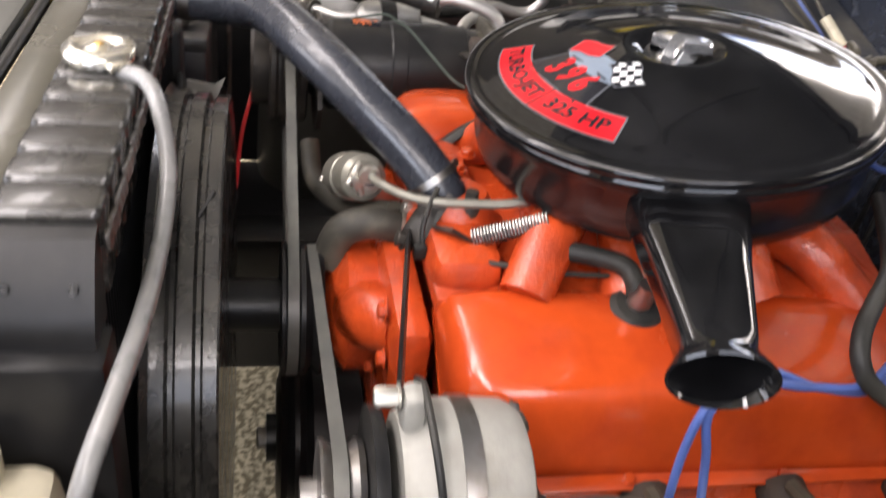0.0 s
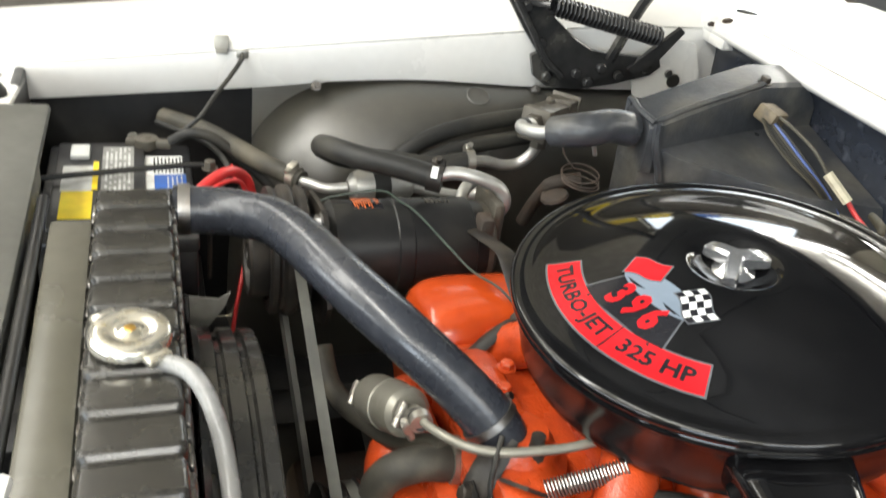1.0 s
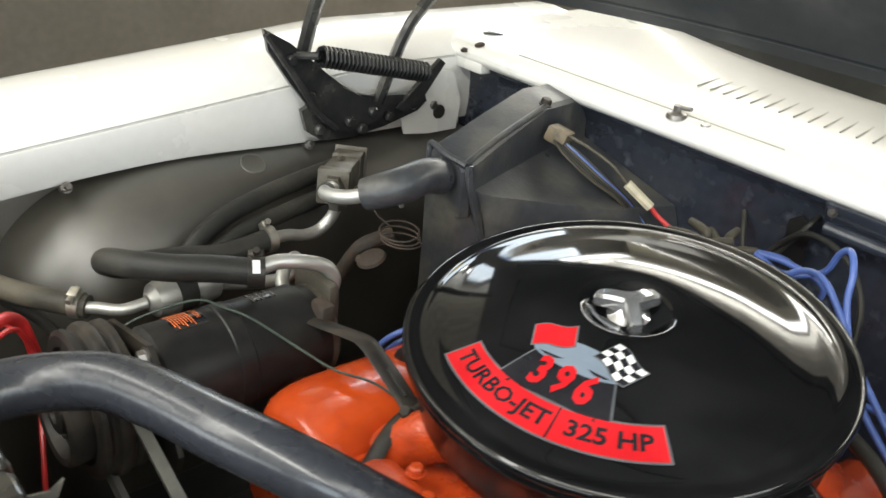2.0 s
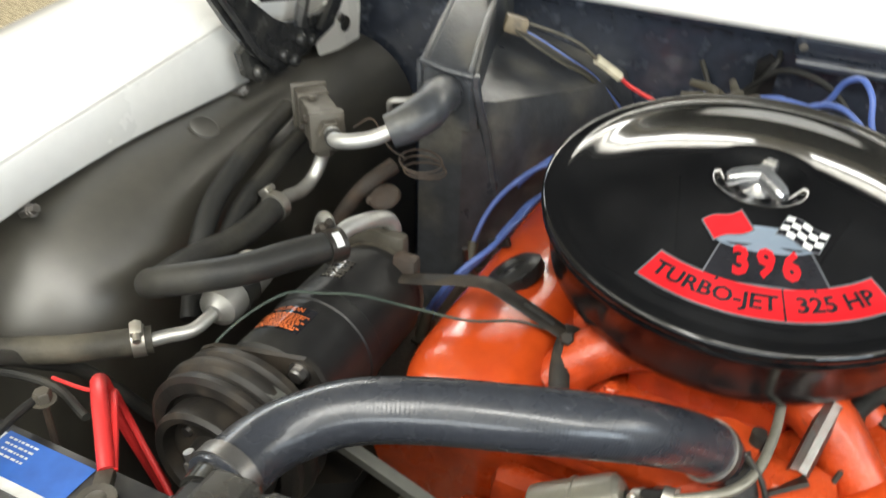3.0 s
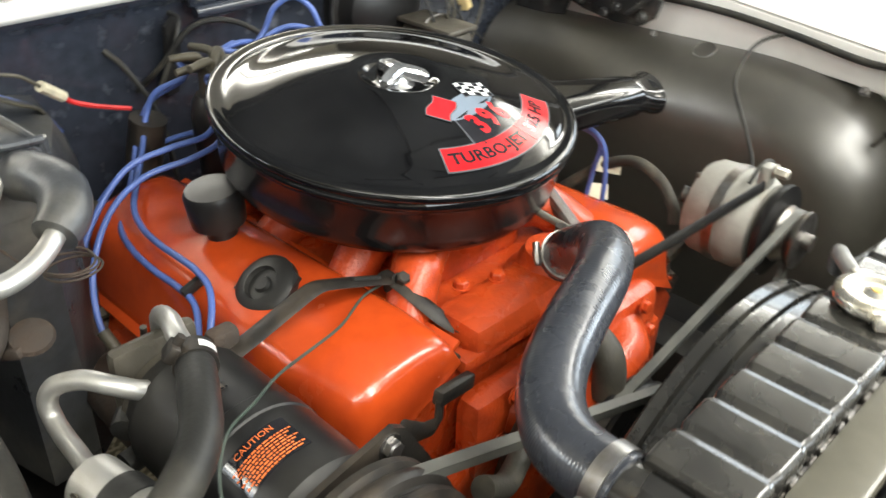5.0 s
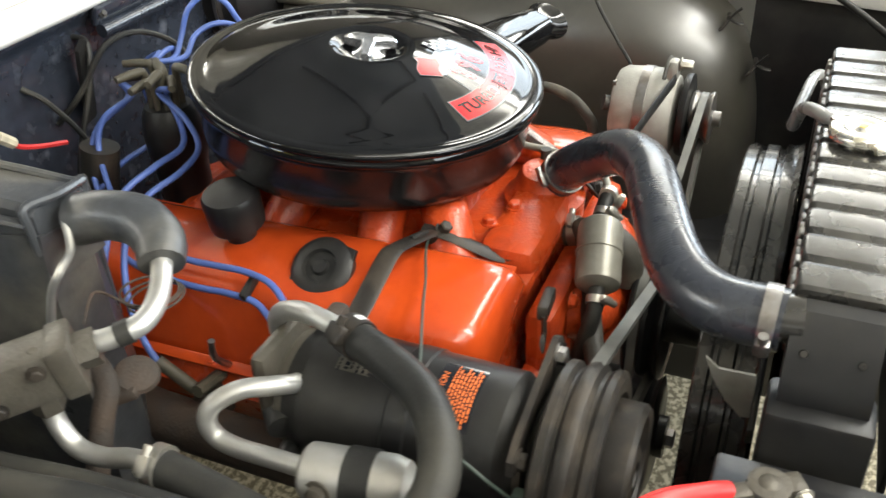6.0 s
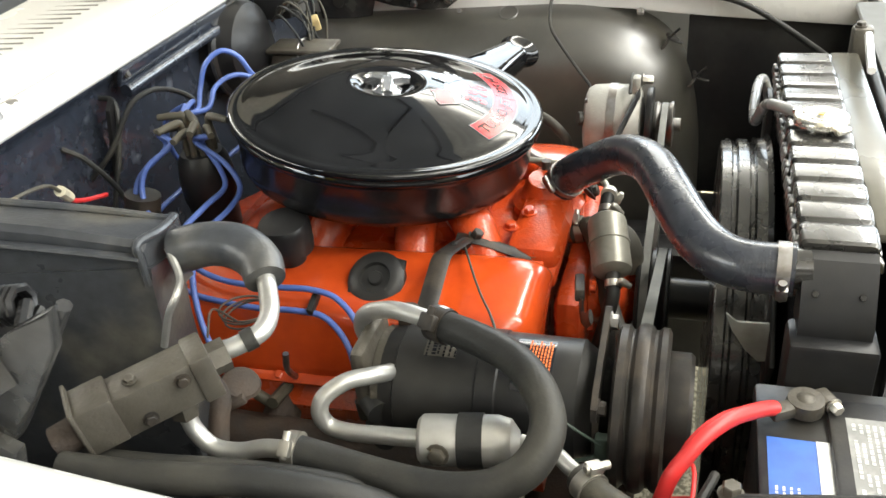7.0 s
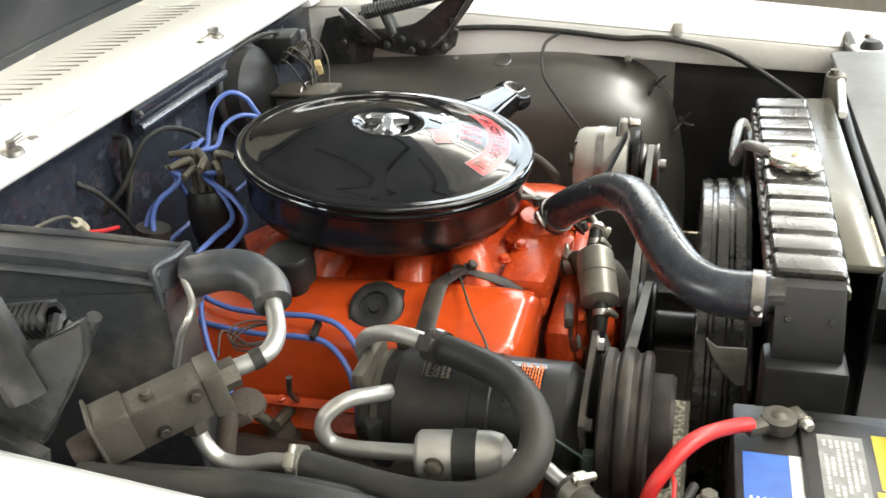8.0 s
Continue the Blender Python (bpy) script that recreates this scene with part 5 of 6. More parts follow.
def case():
    t = thing("evaporator_case", (0.45, -0.28, 0.80), "dusty black evaporator case on the firewall", "heater box")
    # main shell: a tapered box from the firewall
    top = [(0.395, -0.118), (0.450, -0.112), (0.470, -0.20), (0.490, -0.30), (0.51, -0.45), (0.26, -0.45), (0.285, -0.33), (0.36, -0.16)]
    low = [(0.39, -0.125), (0.452, -0.120), (0.472, -0.20), (0.492, -0.30), (0.512, -0.45), (0.24, -0.45), (0.265, -0.33), (0.345, -0.165)]
    def z_top(x, y):
        return 0.955 - max(0.0, 0.43 - x) * 0.36
    rings = [[(x, y, 0.55) for x, y in low], [(x, y, 0.84) for x, y in low], [(x * 0.5 + u * 0.5, y * 0.5 + v * 0.5, z_top(u, v) - 0.022) for (x, y), (u, v) in zip(low, top)], [(x, y, z_top(x, y)) for x, y in top]]
    part("shell", loft(rings), "dusty", t, angle=25)
    # the upper duct sloping to the firewall
    def ring(y, z, w, h, x):
        return [(x + w / 2 * cx, y, z + h / 2 * cz) for cx, cz in ((1, -1), (1, 0.55), (0.8, 1), (-0.8, 1), (-1, 0.55), (-1, -1))]
    def quad(y, a, b, za, zb, low):
        r = 0.006
        return [(b, y, low), (b, y, zb - r), (b - r, y, zb), (a + r, y, za), (a, y, za - r), (a - 0.004, y, low)]
    part("duct", loft([quad(-0.118, 0.382, 0.446, 0.970, 0.978, 0.90), quad(-0.130, 0.377, 0.450, 0.975, 0.985, 0.90), quad(-0.22, 0.404, 0.470, 0.993, 1.005, 0.91), quad(-0.33, 0.437, 0.497, 1.012, 1.024, 0.93), quad(-0.405, 0.450, 0.515, 1.010, 1.018, 0.94), quad(-0.448, 0.455, 0.522, 0.995, 1.000, 0.94)]), "dusty", t, angle=25)
    part("top_flange", tube([(0.383, -0.124, 0.974), (0.404, -0.20, 0.992), (0.437, -0.33, 1.014)], 0.0045, 8, 3), "dusty", t)
    part("side_flange", tube([(0.453, -0.120, 0.968), (0.474, -0.21, 0.985), (0.500, -0.33, 1.004)], 0.006, 8, 4, flat=0.6), "dusty", t)
    part("front_rim", tube([(0.378, -0.122, 0.975), (0.415, -0.116, 0.980), (0.450, -0.120, 0.984), (0.452, -0.120, 0.965), (0.451, -0.120, 0.935)], 0.0045, 8, 4), "dusty", t)
    part("seam", tube([(0.377, -0.126, 0.975), (0.373, -0.130, 0.94), (0.365, -0.148, 0.88), (0.352, -0.166, 0.78)], 0.0065, 8, 4), "dusty", t)
    part("upper_lug", bolt((0.44, -0.33, 1.014), (-0.2, 0, 1), 0.008, 0.01), "strap", t)
    part("foam_sleeve", tube([(0.410, -0.105, 0.952), (0.404, -0.070, 0.960), (0.400, -0.038, 0.957), (0.412, -0.010, 0.949), (0.430, 0.004, 0.940)], [0.025, 0.0235, 0.0245, 0.0235, 0.021], 16, 8), "dusty", t, "dusty foam insulation sleeve")
    part("pipe", tube([(0.420, -0.002, 0.945), (0.445, 0.013, 0.932), (0.470, 0.024, 0.926), (0.492, 0.024, 0.922), (0.510, 0.006, 0.917), (0.518, -0.010, 0.914)], 0.0098, 14, 8), "alu", t, "bright bent aluminium pipe")
    part("pipe_band", tube([(0.497, 0.021, 0.921), (0.505, 0.012, 0.9185)], 0.0112, 14, 2), "rubber", t)
    part("small_pipe", tube([(0.425, -0.105, 0.965), (0.445, -0.085, 0.945), (0.470, -0.075, 0.94), (0.478, -0.085, 0.92), (0.480, -0.10, 0.88)], 0.004, 8, 8), "alu", t)
    for k in range(3):
        pts = [(0.404 + 0.027 * math.cos(g) + 0.003 * k, -0.042 + 0.027 * math.sin(g), 0.872 + 0.003 * math.sin(g + k) + 0.006 * k) for g in [2 * math.pi * i / 14 for i in range(15)]]
        part("capillary_coil", tube(pts, 0.0013, 6, 3), "rust", t)
    part("capillary", tube([(0.431, -0.042, 0.882), (0.450, -0.030, 0.90), (0.475, -0.035, 0.93), (0.50, -0.03, 0.915)], 0.0013, 6, 6), "rust", t)


def expansion_valve():
    t = thing("expansion_valve", (0.56, -0.05, 0.90), "grimy grey expansion valve block with ports", "valve")
    tilt = (0, 8, -46)
    part("block", box((0.563, -0.049, 0.9025), (0.090, 0.040, 0.046), 0.0025, tilt), "grimy_alu", t)
    part("end_block", box((0.603, -0.0905, 0.8970), (0.036, 0.0435, 0.0500), 0.0025, tilt), "grimy_alu", t)
    part("end_cover", box((0.6145, -0.1025, 0.8945), (0.004, 0.050, 0.062), 0.0015, tilt), "grimy_alu", t, "bent sheet cover at the block's end")
    part("port_block", box((0.534, -0.019, 0.9075), (0.020, 0.046, 0.051), 0.003, tilt), "grimy_alu", t)
    part("port_nut", lathe([(0, -0.016), (0.0165, -0.016), (0.0165, 0.006), (0, 0.006)], (0.5265, -0.0125, 0.911), (0.7, -0.7, -0.1), 6), "grimy_alu", t)
    part("lower_nut", lathe([(0, -0.012), (0.014, -0.012), (0.014, 0.014), (0, 0.014)], (0.552, -0.038, 0.874), (0.05, 0, 1), 6), "grimy_alu", t)
    out = V((0.72, 0.69, 0.0))
    for along, up in ((-0.020, 0.010), (0.016, -0.013)):
        part("side_screw", bolt(V((0.563, -0.049, 0.9025)) + V((0.69, -0.72, -0.14)) * along + out * 0.0195 + V((0, 0, up)), out, 0.0058, 0.006), "strap", t)
    for x, y in ((0.553, -0.030), (0.582, -0.062)):
        part("top_screw", bolt((x, y, 0.9245), (0.1, 0.1, 1), 0.005, 0.005), "grimy_alu", t)
    part("rusty_stub", tube([(0.612, -0.096, 0.893), (0.632, -0.118, 0.885)], 0.016, 12, 2), "rust", t)


compressor()
compressor_strap()
ac_lines()
case()
expansion_valve()


def heater_valve():
    t = thing("heater_valve", (0.44, 0.0, 0.82), "rusty brown heater valve with a short pipe", "valve")
    part("disc", lathe([(0, 0), (0.020, 0), (0.022, 0.003), (0.020, 0.007), (0.008, 0.010), (0, 0.010)], (0.459, -0.037, 0.818), (0.1, 0.35, 0.9), 24), "rust", t)
    part("pipe", tube([(0.550, -0.035, 0.730), (0.531, -0.037, 0.768), (0.508, -0.040, 0.805), (0.487, -0.045, 0.831), (0.47, -0.08, 0.845)], 0.011, 12, 6), "rust", t)
    part("bracket", box((0.472, -0.040, 0.812), (0.030, 0.030, 0.012), 0.004, (20, 0, 25)), "rust", t)


heater_valve()


# ---------------------------------------------------------------- belts and alternator
def belt(name, circles, y, width, label):
    """A V-belt round pulleys, given as (x, z, r)."""
    pts = []
    for x, z, r in circles:
        pts += [(x + r * math.cos(2 * math.pi * i / 48), z + r * math.sin(2 * math.pi * i / 48)) for i in range(48)]
    pts = sorted(set(pts))

    def half(seq):
        out = []
        for p in seq:
            while len(out) > 1 and (out[-1][0] - out[-2][0]) * (p[1] - out[-2][1]) - (out[-1][1] - out[-2][1]) * (p[0] - out[-2][0]) <= 0:
                out.pop()
            out.append(p)
        return out

    hull = half(pts)[:-1] + half(pts[::-1])[:-1]
    bm = bmesh.new()
    n = len(hull)
    rings = []
    for i, (x, z) in enumerate(hull):
        (ax, az), (bx, bz) = hull[i - 1], hull[(i + 1) % n]
        d = V((bx - ax, bz - az)).normalized()
        o = V((d.y, -d.x))
        h = 0.008
        rings.append([bm.verts.new(q) for q in ((x + o.x * h * 0.5, y - width / 2, z + o.y * h * 0.5), (x + o.x * h * 0.5, y + width / 2, z + o.y * h * 0.5), (x - o.x * h, y + width * 0.3, z - o.y * h), (x - o.x * h, y - width * 0.3, z - o.y * h))])
    for a, b in zip(rings, rings[1:] + rings[:1]):
        for k in range(4):
            bm.faces.new((a[k], a[(k + 1) % 4], b[(k + 1) % 4], b[k]))
    solo(name, bm, "belt", label, "belt", "drive belts", angle=30)


belt("drive_belt", [(CX, CZ, 0.080), (0.0, 0.655, 0.072)], 0.378, 0.012, "worn black rubber compressor drive belt")
belt("drive_belt", [(-0.366, 0.770, 0.034), (0.0, 0.655, 0.070), (0.0, 0.45, 0.08)], 0.357, 0.011, "worn black rubber alternator drive belt")


def pulleys():
    t = thing("pump_pulley", (0, 0.37, 0.655), "black water pump belt pulley", "pulley")
    part("wheel", lathe([(0, 0.345), (0.074, 0.345), (0.076, 0.349), (0.066, 0.357), (0.076, 0.365), (0.076, 0.370), (0.066, 0.378), (0.076, 0.386), (0.076, 0.390), (0.06, 0.392), (0, 0.380)], (0, 0, 0.655), (0, 1, 0), 40), "satin", t)
    t = thing("crank_pulley", (0, 0.37, 0.45), "black crankshaft belt pulley", "pulley")
    part("hub", lathe([(0, 0.392), (0.03, 0.392), (0.03, 0.404), (0, 0.404)], (0, 0, 0.45), (0, 1, 0), 24), "satin", t)
    part("hub_bolt", bolt((0, 0.404, 0.45), (0, 1, 0), 0.014, 0.012), "steel", t)
    part("wheel", lathe([(0, 0.29), (0.085, 0.29), (0.085, 0.349), (0.075, 0.357), (0.085, 0.365), (0.085, 0.371), (0.075, 0.379), (0.085, 0.387), (0.07, 0.392), (0, 0.392)], (0, 0, 0.45), (0, 1, 0), 40), "satin", t)


pulleys()


def alternator():
    t = thing("alternator", (-0.366, 0.27, 0.770), "pale grey cast aluminium alternator", "alternator")
    c = (-0.366, 0, 0.770)
    part("rear_housing", lathe([(0, 0.221), (0.050, 0.221), (0.060, 0.225), (0.066, 0.235), (0.068, 0.262), (0, 0.262)], c, (0, 1, 0), 40), "alt", t, angle=30)
    part("stator", lathe([(0.060, 0.262), (0.0695, 0.262), (0.0695, 0.276), (0.060, 0.276)], c, (0, 1, 0), 40), "steel", t)
    part("front_housing", lathe([(0, 0.276), (0.068, 0.276), (0.068, 0.298), (0.058, 0.316), (0.030, 0.322), (0, 0.322)], c, (0, 1, 0), 40), "alt", t, angle=30)
    part("fan", lathe([(0, 0.326), (0.062, 0.326), (0.064, 0.330), (0.064, 0.336), (0.030, 0.338), (0, 0.338)], c, (0, 1, 0), 40), "satin", t)
    part("pulley", lathe([(0, 0.339), (0.038, 0.339), (0.040, 0.344), (0.031, 0.357), (0.040, 0.368), (0.040, 0.371), (0.026, 0.373), (0.012, 0.372), (0.012, 0.384), (0, 0.384)], c, (0, 1, 0), 36), "steel", t)
    ear = box((-0.357, 0.308, 0.845), (0.024, 0.018, 0.034), 0.007)
    part("ear", ear, "alt", t)
    part("ear_bolt", bolt((-0.356, 0.318, 0.855), (0, 1, 0), 0.0075, 0.018), "zinc", t)
    for g in (60, 150, 240, 330):
        part("through_bolt", bolt((-0.366 + 0.060 * math.cos(radians(g)), 0.228, 0.770 + 0.060 * math.sin(radians(g))), (0, -1, 0), 0.004, 0.006), "steel", t)
    part("terminal", tube([(-0.330, 0.231, 0.79), (-0.322, 0.212, 0.795)], 0.012, 10, 2), "rubber", t)
    brace = thing("alternator_brace", (-0.15, 0.325, 0.84), "long black steel alternator brace", "bracket")
    part("bar", tube([(-0.060, 0.266, 0.794), (-0.200, 0.290, 0.815), (-0.338, 0.314, 0.838)], 0.0028, 8, 4, flat=3.4), "satin", brace)
    part("foot", tube([(-0.040, 0.232, 0.836), (-0.050, 0.244, 0.820), (-0.060, 0.258, 0.802), (-0.068, 0.268, 0.784)], 0.0150, 10, 4, flat=0.2), "strap", brace)
    part("foot_bolt", bolt((-0.066, 0.271, 0.793), (0, 0.9, 0.3), 0.0085, 0.009), "strap", brace)
    part("ear_wire", tube([(-0.325, 0.300, 0.842), (-0.345, 0.300, 0.856), (-0.372, 0.300, 0.858), (-0.405, 0.296, 0.838), (-0.425, 0.290, 0.80), (-0.43, 0.28, 0.74)], 0.0030, 8, 6), "rubber", brace)


alternator()


# ---------------------------------------------------------------- fuel and throttle
def fuel_filter():
    t = thing("fuel_filter", (0.085, 0.316, 0.803), "dull zinc fuel filter canister with rubber hoses", "fuel filter")
    a, b = V((0.033, 0.302, 0.808)), V((0.112, 0.320, 0.767))
    d = b - a
    L = d.length
    can = [(0, 0), (0.008, 0), (0.020, 0.002), (0.0255, 0.007), (0.0265, 0.012), (0.0265, L * 0.46), (0.0280, L * 0.47), (0.0280, L * 0.50), (0.0265, L * 0.51), (0.0265, L - 0.012), (0.0255, L - 0.006), (0.020, L - 0.002), (0.008, L), (0, L)]
    part("canister", lathe(can, a, d, 40), "filter", t, angle=30)
    part("inlet_hose", tube([a + d * 0.03, (0.018, 0.300, 0.816), (0.000, 0.301, 0.826)], 0.0095, 14, 5), "rubber", t)
    part("outlet_hose", tube([b - d * 0.02, (0.132, 0.323, 0.752), (0.142, 0.318, 0.725), (0.144, 0.310, 0.69), (0.14, 0.30, 0.65)], 0.0095, 14, 6), "rubber", t)
    clamp_on(t, (0.023, 0.301, 0.813), (0.85, 0, -0.5), 0.0098, 0.009, screw=(0, 0.8, 0.5))
    clamp_on(t, (0.002, 0.302, 0.8265), (1, 0, 0), 0.0098, 0.009, screw=(0, 0.9, -0.4))
    clamp_on(t, (0.124, 0.322, 0.760), (0.8, 0.1, -0.6), 0.0098, 0.009, screw=(0, 0.8, 0.5))
    t = thing("fuel_line", (-0.05, 0.22, 0.83), "bent pale steel fuel line to the carburettor", "pipe")
    part("pipe", tube([(0.004, 0.302, 0.8265), (-0.021, 0.293, 0.832), (-0.046, 0.273, 0.834), (-0.060, 0.245, 0.835), (-0.066, 0.21, 0.837), (-0.068, 0.17, 0.839), (-0.064, 0.12, 0.846), (-0.05, 0.07, 0.855)], 0.0047, 12, 8), "filter", t)


def throttle():
    t = thing("throttle_spring", (-0.10, 0.18, 0.83), "silver coil throttle return spring on a dark bracket", "spring")
    a, b = V((-0.094, 0.209, 0.814)), V((-0.110, 0.140, 0.846))
    ax = (b - a).normalized()
    u = ax.orthogonal().normalized()
    v = ax.cross(u)
    n = 24
    line = [a.lerp(b, i / (n * 8)) + (u * math.cos(2 * math.pi * i / 8) + v * math.sin(2 * math.pi * i / 8)) * 0.0090 for i in range(n * 8 + 1)]
    part("coil", tube(line, 0.0013, 5, curve=False), "steel", t)
    part("hook", tube([b, b + ax * 0.015, b + ax * 0.022 + V((0.01, 0, 0.006))], 0.0013, 6, 4), "chrome", t)
    part("bracket", plate([(-0.02, -0.016), (0.02, -0.016), (0.022, 0.018), (-0.014, 0.022)], 0.004, pose(-0.088, 0.222, 0.812, 40, 20, 30)), "strap", t)
    part("wire", tube([(-0.050, 0.240, 0.845), (-0.066, 0.250, 0.832), (-0.078, 0.256, 0.808), (-0.088, 0.250, 0.790), (-0.108, 0.236, 0.792), (-0.124, 0.200, 0.806), (-0.140, 0.140, 0.806), (-0.146, 0.06, 0.806)], 0.0027, 8, 8), "rubber", t)
    part("plug", box((-0.086, 0.258, 0.793), (0.012, 0.014, 0.016), 0.003), "rubber", t)
    t = thing("choke_rod_bracket", (-0.10, 0.245, 0.80), "small black sender plug on the manifold", "sensor")
    part("sender", lathe([(0, 0), (0.010, 0), (0.010, 0.014), (0.007, 0.018), (0.007, 0.03), (0, 0.03)], (-0.055, 0.205, 0.815), (0, 0, 1), 12), "strap", t)


fuel_filter()
throttle()


# ---------------------------------------------------------------- battery
def battery():
    t = thing("battery", (0.508, 0.58, 0.63), "black car battery with blue, white and yellow labels", "battery")
    part("case", box((0.508, 0.580, 0.722), (0.276, 0.186, 0.184), 0.006), "case", t)
    part("lid", box((0.508, 0.580, 0.815), (0.280, 0.190, 0.022), 0.005), "case", t)
    part("lid_step", box((0.515, 0.605, 0.829), (0.250, 0.115, 0.010), 0.004), "case", t)

    def flat(z):
        return lambda u, v: V((u, v, z))

    part("label", patch(0.445, 0.545, 0.494, 0.548, 2, 2, flat(0.8268)), "paper_blue", t, "blue maker's label")
    part("label_strip", patch(0.445, 0.545, 0.536, 0.556, 2, 2, flat(0.8276)), "paper_white", t, "white label strip")
    part("label", patch(0.545, 0.606, 0.497, 0.556, 2, 2, flat(0.8268)), "paper_white", t, "white printed label")
    part("label", patch(0.410, 0.485, 0.612, 0.650, 2, 2, flat(0.8346)), "paper_yellow", t, "yellow warning label")
    part("label", patch(0.485, 0.560, 0.614, 0.652, 2, 2, flat(0.8346)), "paper_white", t, "white warning label")
    part("label_edge", patch(0.488, 0.572, 0.607, 0.614, 2, 2, flat(0.8350)), "paper_yellow", t, "yellow label edge")
    part("label", patch(0.416, 0.622, 0.562, 0.603, 2, 2, flat(0.8346)), "paper_grey", t, "grey label with fine white print")
    part("vent_cap", box((0.600, 0.632, 0.836), (0.040, 0.026, 0.010), 0.004), "paper_white", t, "pale plastic vent cap")
    rng = random.Random(9)
    bm = bmesh.new()
    for row in range(6):
        x = 0.424
        while x < 0.612:
            w = rng.uniform(0.002, 0.008)
            patch(x, min(x + w, 0.617), 0.5665 + row * 0.0058, 0.5695 + row * 0.0058, 1, 1, flat(0.8352), bm)
            x += w + (0.0013 if rng.random() < 0.85 else 0.012)
    part("print", bm, "paper_white", t, "white warning print", kind="stuff")
    bm = bmesh.new()
    for row in range(4):
        x = 0.505
        while x < 0.535:
            w = rng.uniform(0.002, 0.006)
            patch(x, x + w, 0.499 + row * 0.006, 0.5012 + row * 0.006, 1, 1, flat(0.8274), bm)
            x += w + 0.0014
    part("print", bm, "paper_white", t, kind="stuff")
    bm = bmesh.new()
    for row in range(9):
        x = 0.550
        while x < 0.595:
            w = rng.uniform(0.003, 0.008)
            patch(x, x + w, 0.494 + row * 0.005, 0.4962 + row * 0.005, 1, 1, flat(0.8274), bm)
            x += w + 0.0018
    part("print", bm, "decal_black", t, kind="stuff")
    for x, y in ((0.408, 0.528), (0.630, 0.545)):
        part("post", lathe([(0, 0), (0.0095, 0), (0.0085, 0.022), (0.006, 0.024), (0, 0.024)], (x, y, 0.824), (0, 0, 1), 20), "grimy_alu", t)
    # hold-down bar and its bolts
    part("hold_down_bar", tube([(0.541, 0.462, 0.842), (0.537, 0.50, 0.8445), (0.519, 0.60, 0.8445), (0.506, 0.69, 0.842)], 0.0042, 8, 5), "rubber", t)
    part("hold_down_bolt", bolt((0.535, 0.462, 0.840), (0, 0, 1), 0.0085, 0.012), "grimy_alu", t)
    part("hold_down_rod", tube([(0.535, 0.462, 0.84), (0.535, 0.464, 0.66)], 0.0035, 8, 2), "rust", t)
    solo("battery_tray", box((0.508, 0.58, 0.6215), (0.31, 0.22, 0.014), 0.005), "satin", "black steel battery tray", "tray")


def terminal(parent, x, y, away):
    """A lead clamp round a post with its pinch bolt, cable end towards away."""
    bm = lathe([(0.0096, 0), (0.0165, 0), (0.0175, 0.003), (0.0165, 0.014), (0.0096, 0.015)], (x, y, 0.831), (0, 0, 1), 20)
    d = V(away).normalized()
    c = V((x, y, 0.838))
    box(c + d * 0.022, (0.030, 0.016, 0.013), 0.004, (0, 0, math.degrees(math.atan2(d.y, d.x))), bm)
    box(c - d * 0.020, (0.016, 0.020, 0.012), 0.003, (0, 0, math.degrees(math.atan2(d.y, d.x))), bm)
    part("terminal_clamp", bm, "grimy_alu", parent, "corroded grey lead clamp")
    s = V((-d.y, d.x, 0))
    part("clamp_bolt", bolt(c - d * 0.022 + s * 0.011, s, 0.006, 0.009), "zinc", parent)


def cables():
    t = thing("positive_cable", (0.46, 0.44, 0.84), "thick bright red battery cable", "cable")
    terminal(t, 0.408, 0.528, (0.62, -1, 0))
    part("cable", tube([(0.424, 0.500, 0.843), (0.438, 0.486, 0.851), (0.464, 0.461, 0.860), (0.487, 0.440, 0.858), (0.505, 0.424, 0.846), (0.515, 0.412, 0.828), (0.518, 0.403, 0.79), (0.510, 0.395, 0.74), (0.50, 0.38, 0.66)], 0.0074, 14, 8), "red", t)
    t = thing("red_wire", (0.45, 0.45, 0.85), "thin red wire loop beside the battery cable", "wire")
    part("wire", tube([(0.420, 0.496, 0.840), (0.436, 0.476, 0.849), (0.456, 0.454, 0.855), (0.476, 0.434, 0.850), (0.490, 0.420, 0.832), (0.492, 0.408, 0.78), (0.40, 0.44, 0.68), (0.36, 0.45, 0.60)], 0.0032, 8, 8), "red", t)
    part("side_wire", tube([(0.495, 0.425, 0.838), (0.515, 0.432, 0.838), (0.56, 0.43, 0.832)], 0.0020, 8, 4), "red", t)
    t = thing("negative_cable", (0.60, 0.48, 0.86), "black battery ground cable with lead clamp", "cable")
    terminal(t, 0.630, 0.545, (-0.25, -1, 0))
    part("cable", tube([(0.622, 0.512, 0.842), (0.616, 0.484, 0.858), (0.610, 0.450, 0.852), (0.600, 0.41, 0.82), (0.585, 0.37, 0.78), (0.55, 0.33, 0.70)], 0.0078, 12, 8), "rubber", t)
    part("body_wire", tube([(0.622, 0.505, 0.850), (0.632, 0.470, 0.876), (0.650, 0.448, 0.900), (0.680, 0.42, 0.925), (0.712, 0.402, 0.938), (0.736, 0.400, 0.938)], 0.0035, 8, 8), "rubber", t)
    part("ring_terminal", box((0.735, 0.399, 0.938), (0.004, 0.018, 0.014), 0.002), "zinc", t)
    t = thing("wheelhouse_wire", (0.55, 0.45, 0.83), "black wire loom behind the battery", "wire")
    part("wire", tube([(0.50, 0.45, 0.825), (0.56, 0.435, 0.828), (0.63, 0.46, 0.836), (0.70, 0.53, 0.84)], 0.0045, 8, 6), "rubber", t)


battery()
cables()


